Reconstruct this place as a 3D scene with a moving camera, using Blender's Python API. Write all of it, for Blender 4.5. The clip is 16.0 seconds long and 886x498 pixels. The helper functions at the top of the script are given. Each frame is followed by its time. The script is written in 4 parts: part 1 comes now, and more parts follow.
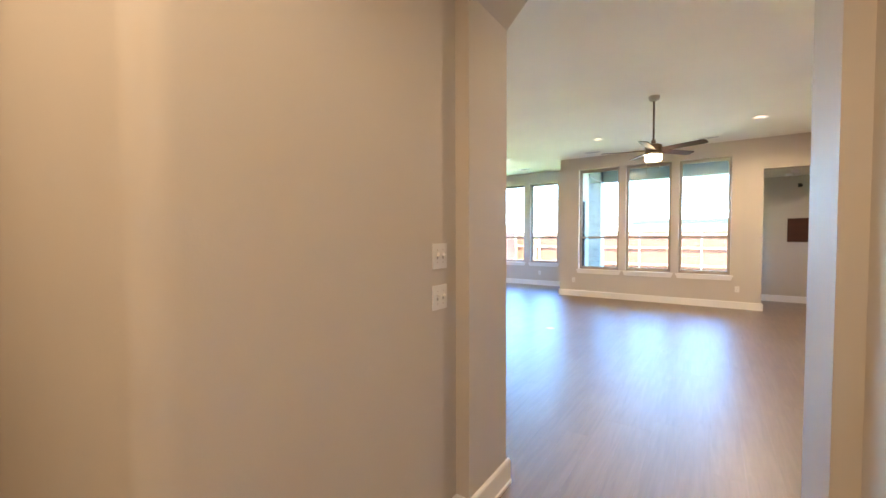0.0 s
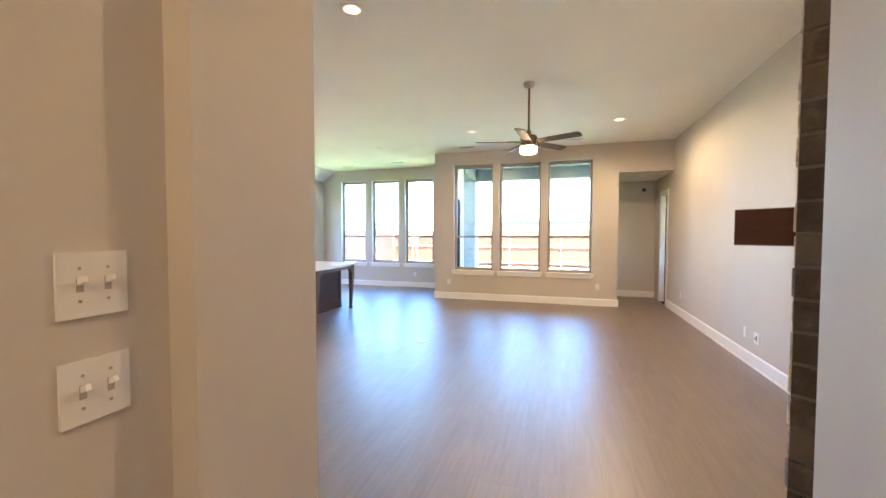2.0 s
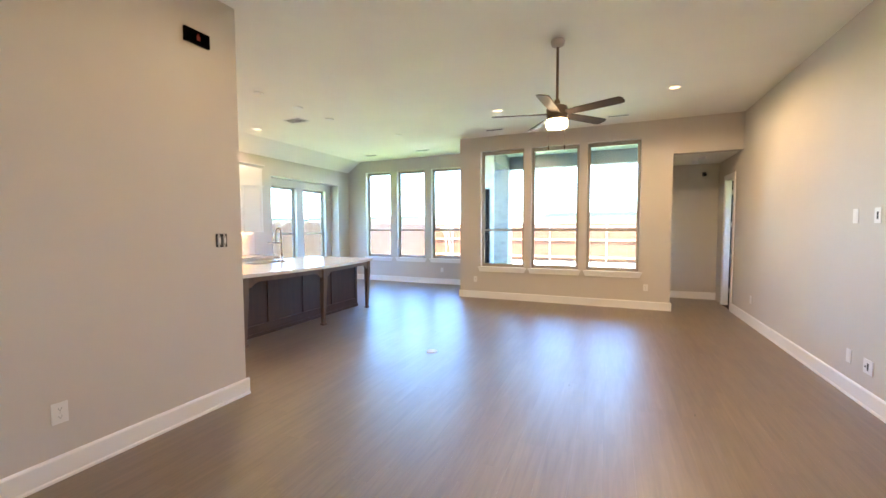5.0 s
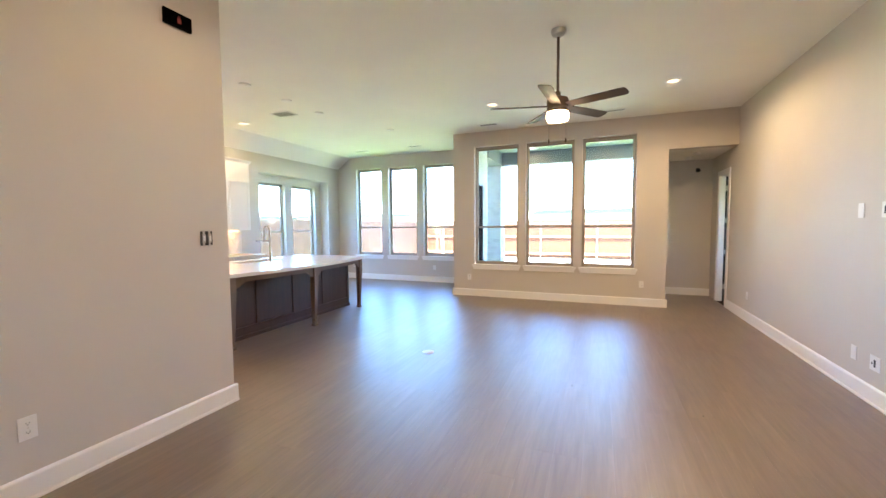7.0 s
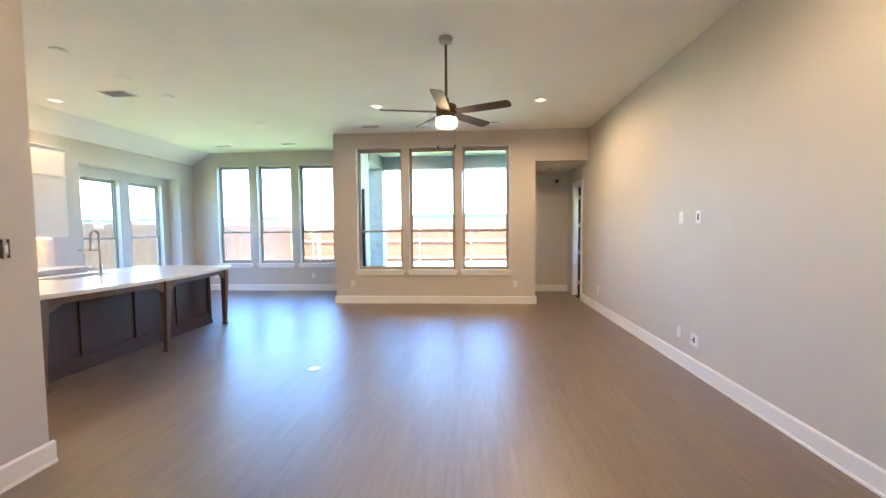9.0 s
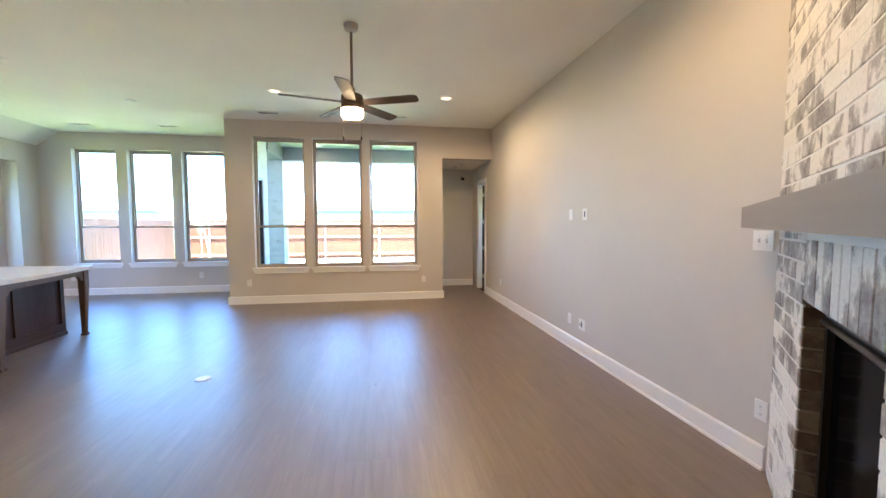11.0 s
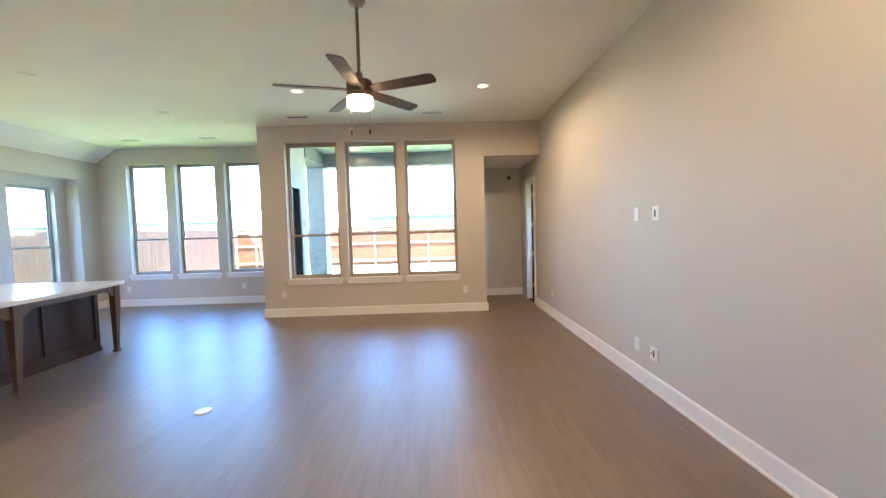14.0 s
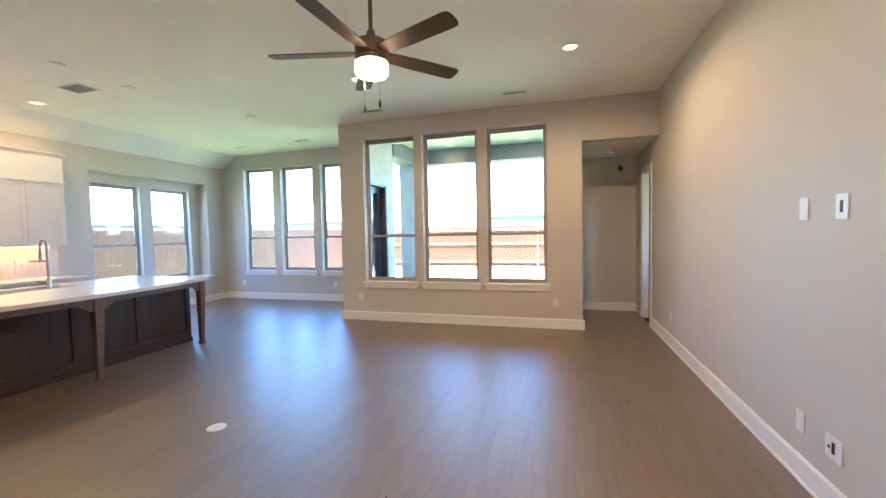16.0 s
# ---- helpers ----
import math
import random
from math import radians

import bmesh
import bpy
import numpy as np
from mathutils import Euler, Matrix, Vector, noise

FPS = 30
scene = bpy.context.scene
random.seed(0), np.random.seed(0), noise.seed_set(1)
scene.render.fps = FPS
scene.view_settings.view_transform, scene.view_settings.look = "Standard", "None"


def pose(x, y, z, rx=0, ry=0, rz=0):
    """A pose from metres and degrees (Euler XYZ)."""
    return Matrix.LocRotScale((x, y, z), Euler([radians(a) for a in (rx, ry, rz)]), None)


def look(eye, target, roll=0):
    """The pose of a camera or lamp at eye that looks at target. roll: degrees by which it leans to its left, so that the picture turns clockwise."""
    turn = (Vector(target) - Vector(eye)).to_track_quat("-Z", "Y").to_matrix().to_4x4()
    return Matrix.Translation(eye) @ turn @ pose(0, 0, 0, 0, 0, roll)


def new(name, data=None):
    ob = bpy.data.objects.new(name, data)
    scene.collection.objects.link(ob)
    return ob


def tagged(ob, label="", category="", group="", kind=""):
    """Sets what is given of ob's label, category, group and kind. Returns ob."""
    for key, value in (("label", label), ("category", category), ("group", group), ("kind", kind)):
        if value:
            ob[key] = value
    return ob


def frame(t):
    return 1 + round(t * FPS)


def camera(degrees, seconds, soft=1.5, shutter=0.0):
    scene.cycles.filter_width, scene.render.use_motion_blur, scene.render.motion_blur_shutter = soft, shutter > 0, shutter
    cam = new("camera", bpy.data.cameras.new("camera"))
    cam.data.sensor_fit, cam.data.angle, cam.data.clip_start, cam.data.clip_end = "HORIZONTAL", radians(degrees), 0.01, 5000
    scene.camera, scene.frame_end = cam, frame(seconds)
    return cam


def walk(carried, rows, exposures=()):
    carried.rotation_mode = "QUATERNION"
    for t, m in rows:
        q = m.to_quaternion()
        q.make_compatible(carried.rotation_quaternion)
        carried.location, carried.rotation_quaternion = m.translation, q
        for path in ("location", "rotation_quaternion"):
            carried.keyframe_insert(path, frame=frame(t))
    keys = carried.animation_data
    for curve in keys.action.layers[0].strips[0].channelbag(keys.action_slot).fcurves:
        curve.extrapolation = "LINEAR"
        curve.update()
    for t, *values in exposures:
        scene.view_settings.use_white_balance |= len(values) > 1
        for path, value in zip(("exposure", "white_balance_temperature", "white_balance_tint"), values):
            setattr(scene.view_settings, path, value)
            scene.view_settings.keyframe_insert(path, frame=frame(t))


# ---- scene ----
cam = camera(97.0, 16.0)
PATH = [
    (0, (-0.218, 1.793, 1.48), (-1.347, 3.442, 1.413), -0.2),
    (0.5, (-0.41, 2.03, 1.478), (-1.243, 3.847, 1.419), -0.7),
    (1, (-0.506, 2.291, 1.48), (-1.138, 4.188, 1.427), -0.9),
    (1.5, (-0.459, 2.578, 1.475), (-1.036, 4.493, 1.425), -0.6),
    (2, (-0.447, 2.82, 1.476), (-1.038, 4.73, 1.403), 0.1),
    (2.5, (-0.466, 3.103, 1.481), (-1.07, 5.008, 1.413), 0.6),
    (3, (-0.465, 3.297, 1.495), (-1.106, 5.19, 1.417), 0.6),
    (3.5, (-0.431, 3.45, 1.49), (-1.109, 5.33, 1.411), 0.1),
    (4, (-0.394, 3.569, 1.496), (-1.089, 5.443, 1.415), -0.4),
    (4.5, (-0.361, 3.633, 1.492), (-1.087, 5.494, 1.394), -0.5),
    (5, (-0.352, 3.666, 1.488), (-1.143, 5.5, 1.378), -0.2),
    (7.5, (-0.538, 3.813, 1.47), (-1.232, 5.685, 1.341), -0.6),
    (8, (-0.587, 3.857, 1.464), (-1.081, 5.792, 1.351), -0.7),
    (8.5, (-0.624, 3.877, 1.467), (-0.922, 5.852, 1.362), -0.7),
    (9, (-0.658, 3.875, 1.483), (-0.795, 5.867, 1.377), -0.5),
    (9.5, (-0.654, 3.888, 1.469), (-0.646, 5.885, 1.366), -0.0),
    (10, (-0.657, 3.891, 1.467), (-0.508, 5.883, 1.359), 0.1),
    (12.5, (-0.611, 4.0, 1.47), (-0.222, 5.956, 1.325), -0.4),
    (13, (-0.474, 4.174, 1.472), (-0.209, 6.152, 1.341), -0.9),
    (13.5, (-0.387, 4.35, 1.474), (-0.228, 6.34, 1.354), -1.2),
    (14, (-0.32, 4.572, 1.495), (-0.275, 6.568, 1.389), -1.6),
    (14.5, (-0.199, 4.809, 1.487), (-0.265, 6.806, 1.392), -1.5),
    (15, (0.012, 5.02, 1.489), (-0.214, 7.005, 1.408), -1.1),
    (15.5, (0.135, 5.23, 1.487), (-0.255, 7.189, 1.396), -1.0),
    (16, (0.232, 5.499, 1.491), (-0.323, 7.418, 1.4), -1.2),
]
walk(cam, [(t, look(eye, target, roll)) for t, eye, target, roll in PATH],
     [(0.0, 5.68, 6500.0, 10.0), (1.0, 5.76, 6550.0, 10.0), (2.0, 5.68, 6700.0, 10.0), (3.0, 5.74, 6750.0, 10.0), (4.0, 5.58, 6950.0, 10.0), (5.0, 5.53, 6900.0, 10.0), (8.0, 5.56, 6650.0, 10.0), (10.0, 5.37, 6480.0, 10.0), (13.0, 5.36, 6600.0, 10.0), (16.0, 5.21, 6500.0, 10.0)])


# ---- world and sun ----
world = bpy.data.worlds.new("sky")
scene.world = world
world.use_nodes = True
wn = world.node_tree.nodes
wl = world.node_tree.links
sky = wn.new("ShaderNodeTexSky")
sky.sky_type = "NISHITA"
sky.sun_disc = False
sky.sun_elevation = radians(74)
sky.sun_rotation = radians(158)
sky.air_density, sky.dust_density, sky.ozone_density = 0.9, 0.0, 10.0
wn["Background"].inputs["Strength"].default_value = 0.15
deep = wn.new("ShaderNodeMix")
deep.data_type, deep.blend_type = "RGBA", "MULTIPLY"
deep.inputs["Factor"].default_value = 1.0
deep.inputs["B"].default_value = (0.89, 0.98, 1.06, 1)
wl.new(sky.outputs["Color"], deep.inputs["A"])
wl.new(deep.outputs["Result"], wn["Background"].inputs["Color"])

sun = new("sun", bpy.data.lights.new("sun", "SUN"))
sun.data.energy, sun.data.angle, sun.data.color = 4.5, radians(0.5), (1.0, 0.95, 0.87)
sun.matrix_world = look((0, 0, 20), (-2.0, 5.0, 0.6))


# ---- materials ----
def shader(name, rough=0.5, metal=0.0, color=(0.5, 0.5, 0.5)):
    m = bpy.data.materials.new(name)
    m.use_nodes = True
    b = m.node_tree.nodes["Principled BSDF"]
    b.inputs["Roughness"].default_value = rough
    b.inputs["Metallic"].default_value = metal
    b.inputs["Base Color"].default_value = (*color, 1)
    return m, m.node_tree.nodes, m.node_tree.links, b


def coords(n, l, scale=(1, 1, 1), world_space=True):
    mp = n.new("ShaderNodeMapping")
    mp.inputs["Scale"].default_value = scale
    if world_space:
        g = n.new("ShaderNodeNewGeometry")
        l.new(g.outputs["Position"], mp.inputs["Vector"])
    else:
        g = n.new("ShaderNodeTexCoord")
        l.new(g.outputs["Object"], mp.inputs["Vector"])
    return mp.outputs["Vector"]


def noise_tex(n, l, vec, scale, detail=4.0, rough=0.55, distort=0.0):
    t = n.new("ShaderNodeTexNoise")
    t.inputs["Scale"].default_value, t.inputs["Detail"].default_value = scale, detail
    t.inputs["Roughness"].default_value, t.inputs["Distortion"].default_value = rough, distort
    l.new(vec, t.inputs["Vector"])
    return t.outputs["Fac"]


def ramp(n, l, fac, stops):
    r = n.new("ShaderNodeValToRGB")
    while len(r.color_ramp.elements) < len(stops):
        r.color_ramp.elements.new(0.5)
    for e, (p, c) in zip(r.color_ramp.elements, stops):
        e.position, e.color = p, (*c, 1)
    l.new(fac, r.inputs["Fac"])
    return r.outputs["Color"]


def blend(n, l, fac, a, b, mode="MIX"):
    x = n.new("ShaderNodeMix")
    x.data_type, x.blend_type = "RGBA", mode
    for sock, v in ((x.inputs["Factor"], fac), (x.inputs["A"], a), (x.inputs["B"], b)):
        if isinstance(v, (int, float)):
            sock.default_value = v
        elif isinstance(v, tuple):
            sock.default_value = (*v, 1)
        else:
            l.new(v, sock)
    return x.outputs["Result"]


def relief(n, l, b, height, strength, distance):
    u = n.new("ShaderNodeBump")
    u.inputs["Strength"].default_value, u.inputs["Distance"].default_value = strength, distance
    l.new(height, u.inputs["Height"])
    l.new(u.outputs["Normal"], b.inputs["Normal"])


def rough_from(n, l, b, fac, low, high):
    r = n.new("ShaderNodeMapRange")
    r.inputs["To Min"].default_value, r.inputs["To Max"].default_value = low, high
    l.new(fac, r.inputs["Value"])
    l.new(r.outputs["Result"], b.inputs["Roughness"])


def mat_paint(name, color, rough=0.6, peel=0.25):
    m, n, l, b = shader(name, rough)
    v = coords(n, l)
    big = noise_tex(n, l, v, 0.9, 3)
    dark = tuple(c * 0.95 for c in color)
    l.new(ramp(n, l, big, [(0.3, dark), (0.7, color)]), b.inputs["Base Color"])
    fine = noise_tex(n, l, v, 90.0, 3)
    relief(n, l, b, fine, peel, 0.002)
    rough_from(n, l, b, fine, rough - 0.06, rough + 0.06)
    return m


def mat_floor():
    m, n, l, b = shader("plank_floor", 0.3)
    info = n.new("ShaderNodeObjectInfo")
    geo = n.new("ShaderNodeNewGeometry")
    tc = n.new("ShaderNodeNewGeometry")
    add = n.new("ShaderNodeMath")
    add.operation = "ADD"
    l.new(info.outputs["Random"], add.inputs[0])
    l.new(geo.outputs["Random Per Island"], add.inputs[1])
    shift = n.new("ShaderNodeCombineXYZ")
    mul = n.new("ShaderNodeMath")
    mul.operation = "MULTIPLY"
    mul.inputs[1].default_value = 37.0
    l.new(add.outputs["Value"], mul.inputs[0])
    l.new(mul.outputs["Value"], shift.inputs["X"])
    l.new(mul.outputs["Value"], shift.inputs["Y"])
    va = n.new("ShaderNodeVectorMath")
    va.operation = "ADD"
    l.new(tc.outputs["Position"], va.inputs[0])
    l.new(shift.outputs["Vector"], va.inputs[1])
    mp = n.new("ShaderNodeMapping")
    mp.inputs["Scale"].default_value = (14.0, 0.9, 1.0)
    l.new(va.outputs["Vector"], mp.inputs["Vector"])
    grain = noise_tex(n, l, mp.outputs["Vector"], 2.2, 6, 0.62, 0.6)
    mp2 = n.new("ShaderNodeMapping")
    mp2.inputs["Scale"].default_value = (3.0, 0.35, 1.0)
    l.new(va.outputs["Vector"], mp2.inputs["Vector"])
    wide = noise_tex(n, l, mp2.outputs["Vector"], 2.0, 3, 0.5, 1.2)
    c1 = ramp(n, l, grain, [(0.25, (0.098, 0.061, 0.036)), (0.52, (0.182, 0.116, 0.070)), (0.78, (0.265, 0.174, 0.110))])
    c2 = ramp(n, l, wide, [(0.3, (0.132, 0.082, 0.049)), (0.7, (0.207, 0.133, 0.083))])
    c = blend(n, l, 0.5, c1, c2)
    frac = n.new("ShaderNodeMath")
    frac.operation = "FRACT"
    l.new(add.outputs["Value"], frac.inputs[0])
    tone = ramp(n, l, frac.outputs["Value"], [(0.0, (1.0, 1.04, 1.02)), (1.0, (1.06, 1.09, 1.07))])
    l.new(blend(n, l, 1.0, c, tone, "MULTIPLY"), b.inputs["Base Color"])
    smudge = noise_tex(n, l, coords(n, l), 1.7, 4)
    rough_from(n, l, b, smudge, FLOOR_ROUGH - 0.06, FLOOR_ROUGH + 0.08)
    mp3 = n.new("ShaderNodeMapping")
    mp3.inputs["Scale"].default_value = (9.0, 2.2, 1.0)
    l.new(va.outputs["Vector"], mp3.inputs["Vector"])
    scrape = noise_tex(n, l, mp3.outputs["Vector"], 1.0, 2, 0.5, 0.4)
    worn = n.new("ShaderNodeMath")
    worn.operation = "MULTIPLY_ADD"
    worn.inputs[1].default_value = 1.6
    l.new(scrape, worn.inputs[0])
    l.new(grain, worn.inputs[2])
    relief(n, l, b, worn.outputs["Value"], 0.16, 0.003)
    b.inputs["Specular IOR Level"].default_value = 1.0
    b.inputs["Coat Weight"].default_value = 0.7
    b.inputs["Coat Roughness"].default_value = 0.37
    return m


def mat_wood(name, dark, light, along="z", scale=1.0, rough=0.45):
    m, n, l, b = shader(name, rough)
    s = {"x": (1, 16, 16), "y": (16, 1, 16), "z": (16, 16, 1)}[along]
    v = coords(n, l, tuple(c * scale for c in s), False)
    g = noise_tex(n, l, v, 1.6, 6, 0.6, 0.5)
    w = noise_tex(n, l, coords(n, l), 1.3, 3)
    c = ramp(n, l, g, [(0.28, dark), (0.75, light)])
    l.new(blend(n, l, 0.25, c, ramp(n, l, w, [(0.3, dark), (0.7, light)])), b.inputs["Base Color"])
    relief(n, l, b, g, 0.2, 0.002)
    rough_from(n, l, b, g, rough - 0.07, rough + 0.08)
    return m


def mat_brick(name, pale, mid, dark, amount, tile=9.0):
    """Whitewashed brick: pale lime wash worn through to grey and brown."""
    m, n, l, b = shader(name, 0.85)
    info = n.new("ShaderNodeObjectInfo")
    geo = n.new("ShaderNodeNewGeometry")
    add = n.new("ShaderNodeMath")
    add.operation = "ADD"
    l.new(info.outputs["Random"], add.inputs[0])
    l.new(geo.outputs["Random Per Island"], add.inputs[1])
    fr = n.new("ShaderNodeMath")
    fr.operation = "FRACT"
    l.new(add.outputs["Value"], fr.inputs[0])
    v = coords(n, l)
    patch = noise_tex(n, l, v, tile, 5, 0.6, 0.25)
    speck = noise_tex(n, l, v, 60.0, 4)
    mix = n.new("ShaderNodeMath")
    mix.operation = "MULTIPLY_ADD"
    mix.inputs[1].default_value = amount
    l.new(fr.outputs["Value"], mix.inputs[0])
    l.new(patch, mix.inputs[2])
    c = ramp(n, l, mix.outputs["Value"], [(0.40, pale), (0.61, pale), (0.68, mid), (0.82, dark)])
    c = blend(n, l, 0.2, c, ramp(n, l, speck, [(0.35, mid), (0.6, pale)]))
    l.new(c, b.inputs["Base Color"])
    both = n.new("ShaderNodeMath")
    both.operation = "ADD"
    l.new(patch, both.inputs[0])
    l.new(speck, both.inputs[1])
    relief(n, l, b, both.outputs["Value"], 0.6, 0.006)
    return m


def mat_grain(name, a, c, scale, rough=0.9, bump=0.5):
    m, n, l, b = shader(name, rough)
    v = coords(n, l)
    f = noise_tex(n, l, v, scale, 6, 0.65)
    w = noise_tex(n, l, v, scale * 0.08, 3)
    col = blend(n, l, 0.4, ramp(n, l, f, [(0.3, a), (0.7, c)]), ramp(n, l, w, [(0.35, a), (0.65, c)]))
    l.new(col, b.inputs["Base Color"])
    relief(n, l, b, f, bump, 0.01)
    return m


def mat_metal(name, color, rough=0.3):
    m, n, l, b = shader(name, rough, 1.0, color)
    f = noise_tex(n, l, coords(n, l, (1, 1, 30)), 40.0, 3)
    rough_from(n, l, b, f, rough - 0.05, rough + 0.08)
    return m


def mat_glass(name, tint=(0.73, 0.76, 0.76)):
    m, n, l, b = shader(name, 0.02)
    n.remove(b)
    t, g, f, x = n.new("ShaderNodeBsdfTransparent"), n.new("ShaderNodeBsdfGlossy"), n.new("ShaderNodeLayerWeight"), n.new("ShaderNodeMixShader")
    p, q = n.new("ShaderNodeMath"), n.new("ShaderNodeMath")
    p.operation, q.operation = "POWER", "MULTIPLY_ADD"
    p.inputs[1].default_value, q.inputs[1].default_value, q.inputs[2].default_value = 5.0, 0.9, 0.03
    t.inputs["Color"].default_value = (*tint, 1)
    g.inputs["Roughness"].default_value = 0.01
    f.inputs["Blend"].default_value = 0.5
    l.new(f.outputs["Facing"], p.inputs[0])
    l.new(p.outputs["Value"], q.inputs[0])
    l.new(q.outputs["Value"], x.inputs["Fac"])
    l.new(t.outputs["BSDF"], x.inputs[1])
    l.new(g.outputs["BSDF"], x.inputs[2])
    l.new(x.outputs["Shader"], n["Material Output"].inputs["Surface"])
    return m


def mat_glow(name, color, strength):
    m, n, l, b = shader(name, 0.4, 0.0, (0.9, 0.88, 0.84))
    b.inputs["Emission Color"].default_value = (*color, 1)
    b.inputs["Emission Strength"].default_value = strength
    return m


FLOOR_ROUGH = 0.45
CAN_POWER, HALL_POWER = 4.2, 2.55
RED = mat_paint("dim_red_mark", (0.16, 0.012, 0.010), 0.5, 0.0)
SLOTSHADE = mat_paint("grey_slot_shade", (0.42, 0.41, 0.40), 0.5, 0.0)
STRIP = mat_glow("warm_strip", (1.0, 0.48, 0.17), 1.5)
MANTELEND = mat_wood("dark_mantel_end", (0.045, 0.012, 0.006), (0.085, 0.026, 0.013), "y", 2.0, 0.6)
MORTAR_PALE = mat_grain("white_grout", (0.74, 0.72, 0.69), (0.79, 0.77, 0.74), 50)
WALL = mat_paint("wall_paint", (0.62, 0.577, 0.525))
CEILING = mat_paint("ceiling_paint", (0.88, 0.865, 0.81), 0.75, 0.35)
TRIM = mat_paint("white_trim_paint", (0.86, 0.85, 0.84), 0.35, 0.05)
FLOOR = mat_floor()
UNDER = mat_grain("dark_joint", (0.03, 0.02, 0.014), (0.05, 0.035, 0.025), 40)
ISLAND = mat_wood("dark_stained_wood", (0.033, 0.017, 0.0105), (0.068, 0.037, 0.024), "z", 1.0, 0.42)
LEG = mat_wood("brown_stained_wood", (0.098, 0.065, 0.045), (0.17, 0.118, 0.084), "z", 1.0, 0.45)
MANTEL = mat_wood("greige_stained_beam", (0.20, 0.155, 0.12), (0.29, 0.235, 0.185), "x", 0.8, 0.5)
BLADE = mat_wood("dark_walnut_blade", (0.034, 0.017, 0.010), (0.080, 0.040, 0.024), "x", 1.2, 0.58)
QUARTZ = mat_grain("white_quartz", (0.74, 0.73, 0.72), (0.82, 0.82, 0.81), 6.0, 0.2, 0.0)
CABINET = mat_paint("white_cabinet_paint", (0.80, 0.79, 0.77), 0.35, 0.05)
TILE = mat_paint("white_backsplash_tile", (0.80, 0.78, 0.75), 0.2, 0.05)
BRICK = mat_brick("whitewashed_brick", (0.75, 0.695, 0.62), (0.38, 0.33, 0.285), (0.15, 0.125, 0.108), 0.25, 6.5)
BRICK_SIDE = mat_brick("brown_brick", (0.20, 0.155, 0.115), (0.13, 0.095, 0.07), (0.07, 0.05, 0.038), 0.3)
MORTAR = mat_grain("pale_mortar", (0.70, 0.66, 0.61), (0.80, 0.76, 0.70), 70)
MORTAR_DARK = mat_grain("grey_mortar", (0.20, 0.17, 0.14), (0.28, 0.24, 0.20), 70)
PLASTIC = mat_paint("white_plastic", (0.82, 0.81, 0.79), 0.3, 0.02)
SLOT = mat_paint("dark_slot", (0.02, 0.02, 0.022), 0.5, 0.02)
BLACK = mat_paint("black_metal_paint", (0.012, 0.012, 0.013), 0.32, 0.03)
NICKEL = mat_metal("brushed_nickel", (0.50, 0.46, 0.42), 0.3)
BRONZE = mat_metal("dark_nickel", (0.17, 0.13, 0.10), 0.36)
CHROME = mat_metal("chrome", (0.62, 0.62, 0.62), 0.14)
FAUCET = mat_metal("brushed_faucet_steel", (0.40, 0.385, 0.37), 0.3)
FRAME = mat_paint("tan_window_frame", (0.37, 0.325, 0.27), 0.4, 0.03)
GLASS = mat_glass("window_glass")
DARKGLASS = mat_paint("smoked_glass", (0.002, 0.002, 0.0025), 0.14, 0.0)
DARKGLASS.node_tree.nodes["Principled BSDF"].inputs["Specular IOR Level"].default_value = 0.012
CAN = mat_glow("warm_lamp_lens", (1.0, 0.70, 0.40), 0.06)
GLOBE = mat_glow("frosted_fan_globe", (1.0, 0.74, 0.44), 0.9)
FENCE = mat_wood("cedar_fence", (0.070, 0.021, 0.0062), (0.108, 0.038, 0.013), "z", 0.5, 0.8)
FENCE2 = mat_wood("grey_brown_cedar_fence", (0.060, 0.030, 0.019), (0.105, 0.056, 0.036), "z", 0.5, 0.8)
STEEL = mat_metal("galvanised_steel", (0.45, 0.46, 0.48), 0.5)
GRASS = mat_grain("lawn", (0.075, 0.13, 0.022), (0.14, 0.21, 0.05), 9.0)
CONCRETE = mat_grain("pale_concrete", (0.36, 0.35, 0.33), (0.48, 0.47, 0.44), 14.0)
SLAB = mat_grain("grey_patio_concrete", (0.20, 0.195, 0.18), (0.27, 0.26, 0.24), 14.0)
LEAF = mat_grain("young_leaf", (0.05, 0.09, 0.03), (0.10, 0.14, 0.05), 20.0)
BARK = mat_grain("pale_bark", (0.25, 0.21, 0.17), (0.36, 0.31, 0.26), 30.0)
EXTBRICK = mat_brick("painted_white_brick", (0.50, 0.50, 0.48), (0.42, 0.42, 0.41), (0.30, 0.30, 0.29), 0.2)
EXTTRIM = mat_paint("patio_beam_paint", (0.15, 0.165, 0.18), 0.6)
ROOF = mat_grain("grey_shingle", (0.030, 0.045, 0.045), (0.050, 0.066, 0.064), 30)
DUCT = mat_paint("dark_duct", (0.17, 0.165, 0.16), 0.6, 0.02)
# yellow-green bounce light from the lawn is tinted into this ceiling colour
PATIOCEIL = mat_paint("patio_ceiling_lawn_bounce", (0.56, 0.56, 0.43), 0.75, 0.3)
STUCCO = mat_grain("far_house_wall", (0.42, 0.33, 0.25), (0.52, 0.42, 0.33), 20)
RAILWOOD = mat_wood("pale_fence_rail", (0.20, 0.12, 0.065), (0.30, 0.19, 0.11), "x", 0.5, 0.8)
DOORGLASS = mat_paint("shaded_door_glass", (0.035, 0.042, 0.05), 0.08, 0.0)
DOORDARK = mat_paint("dark_bronze_door", (0.03, 0.032, 0.036), 0.35, 0.03)


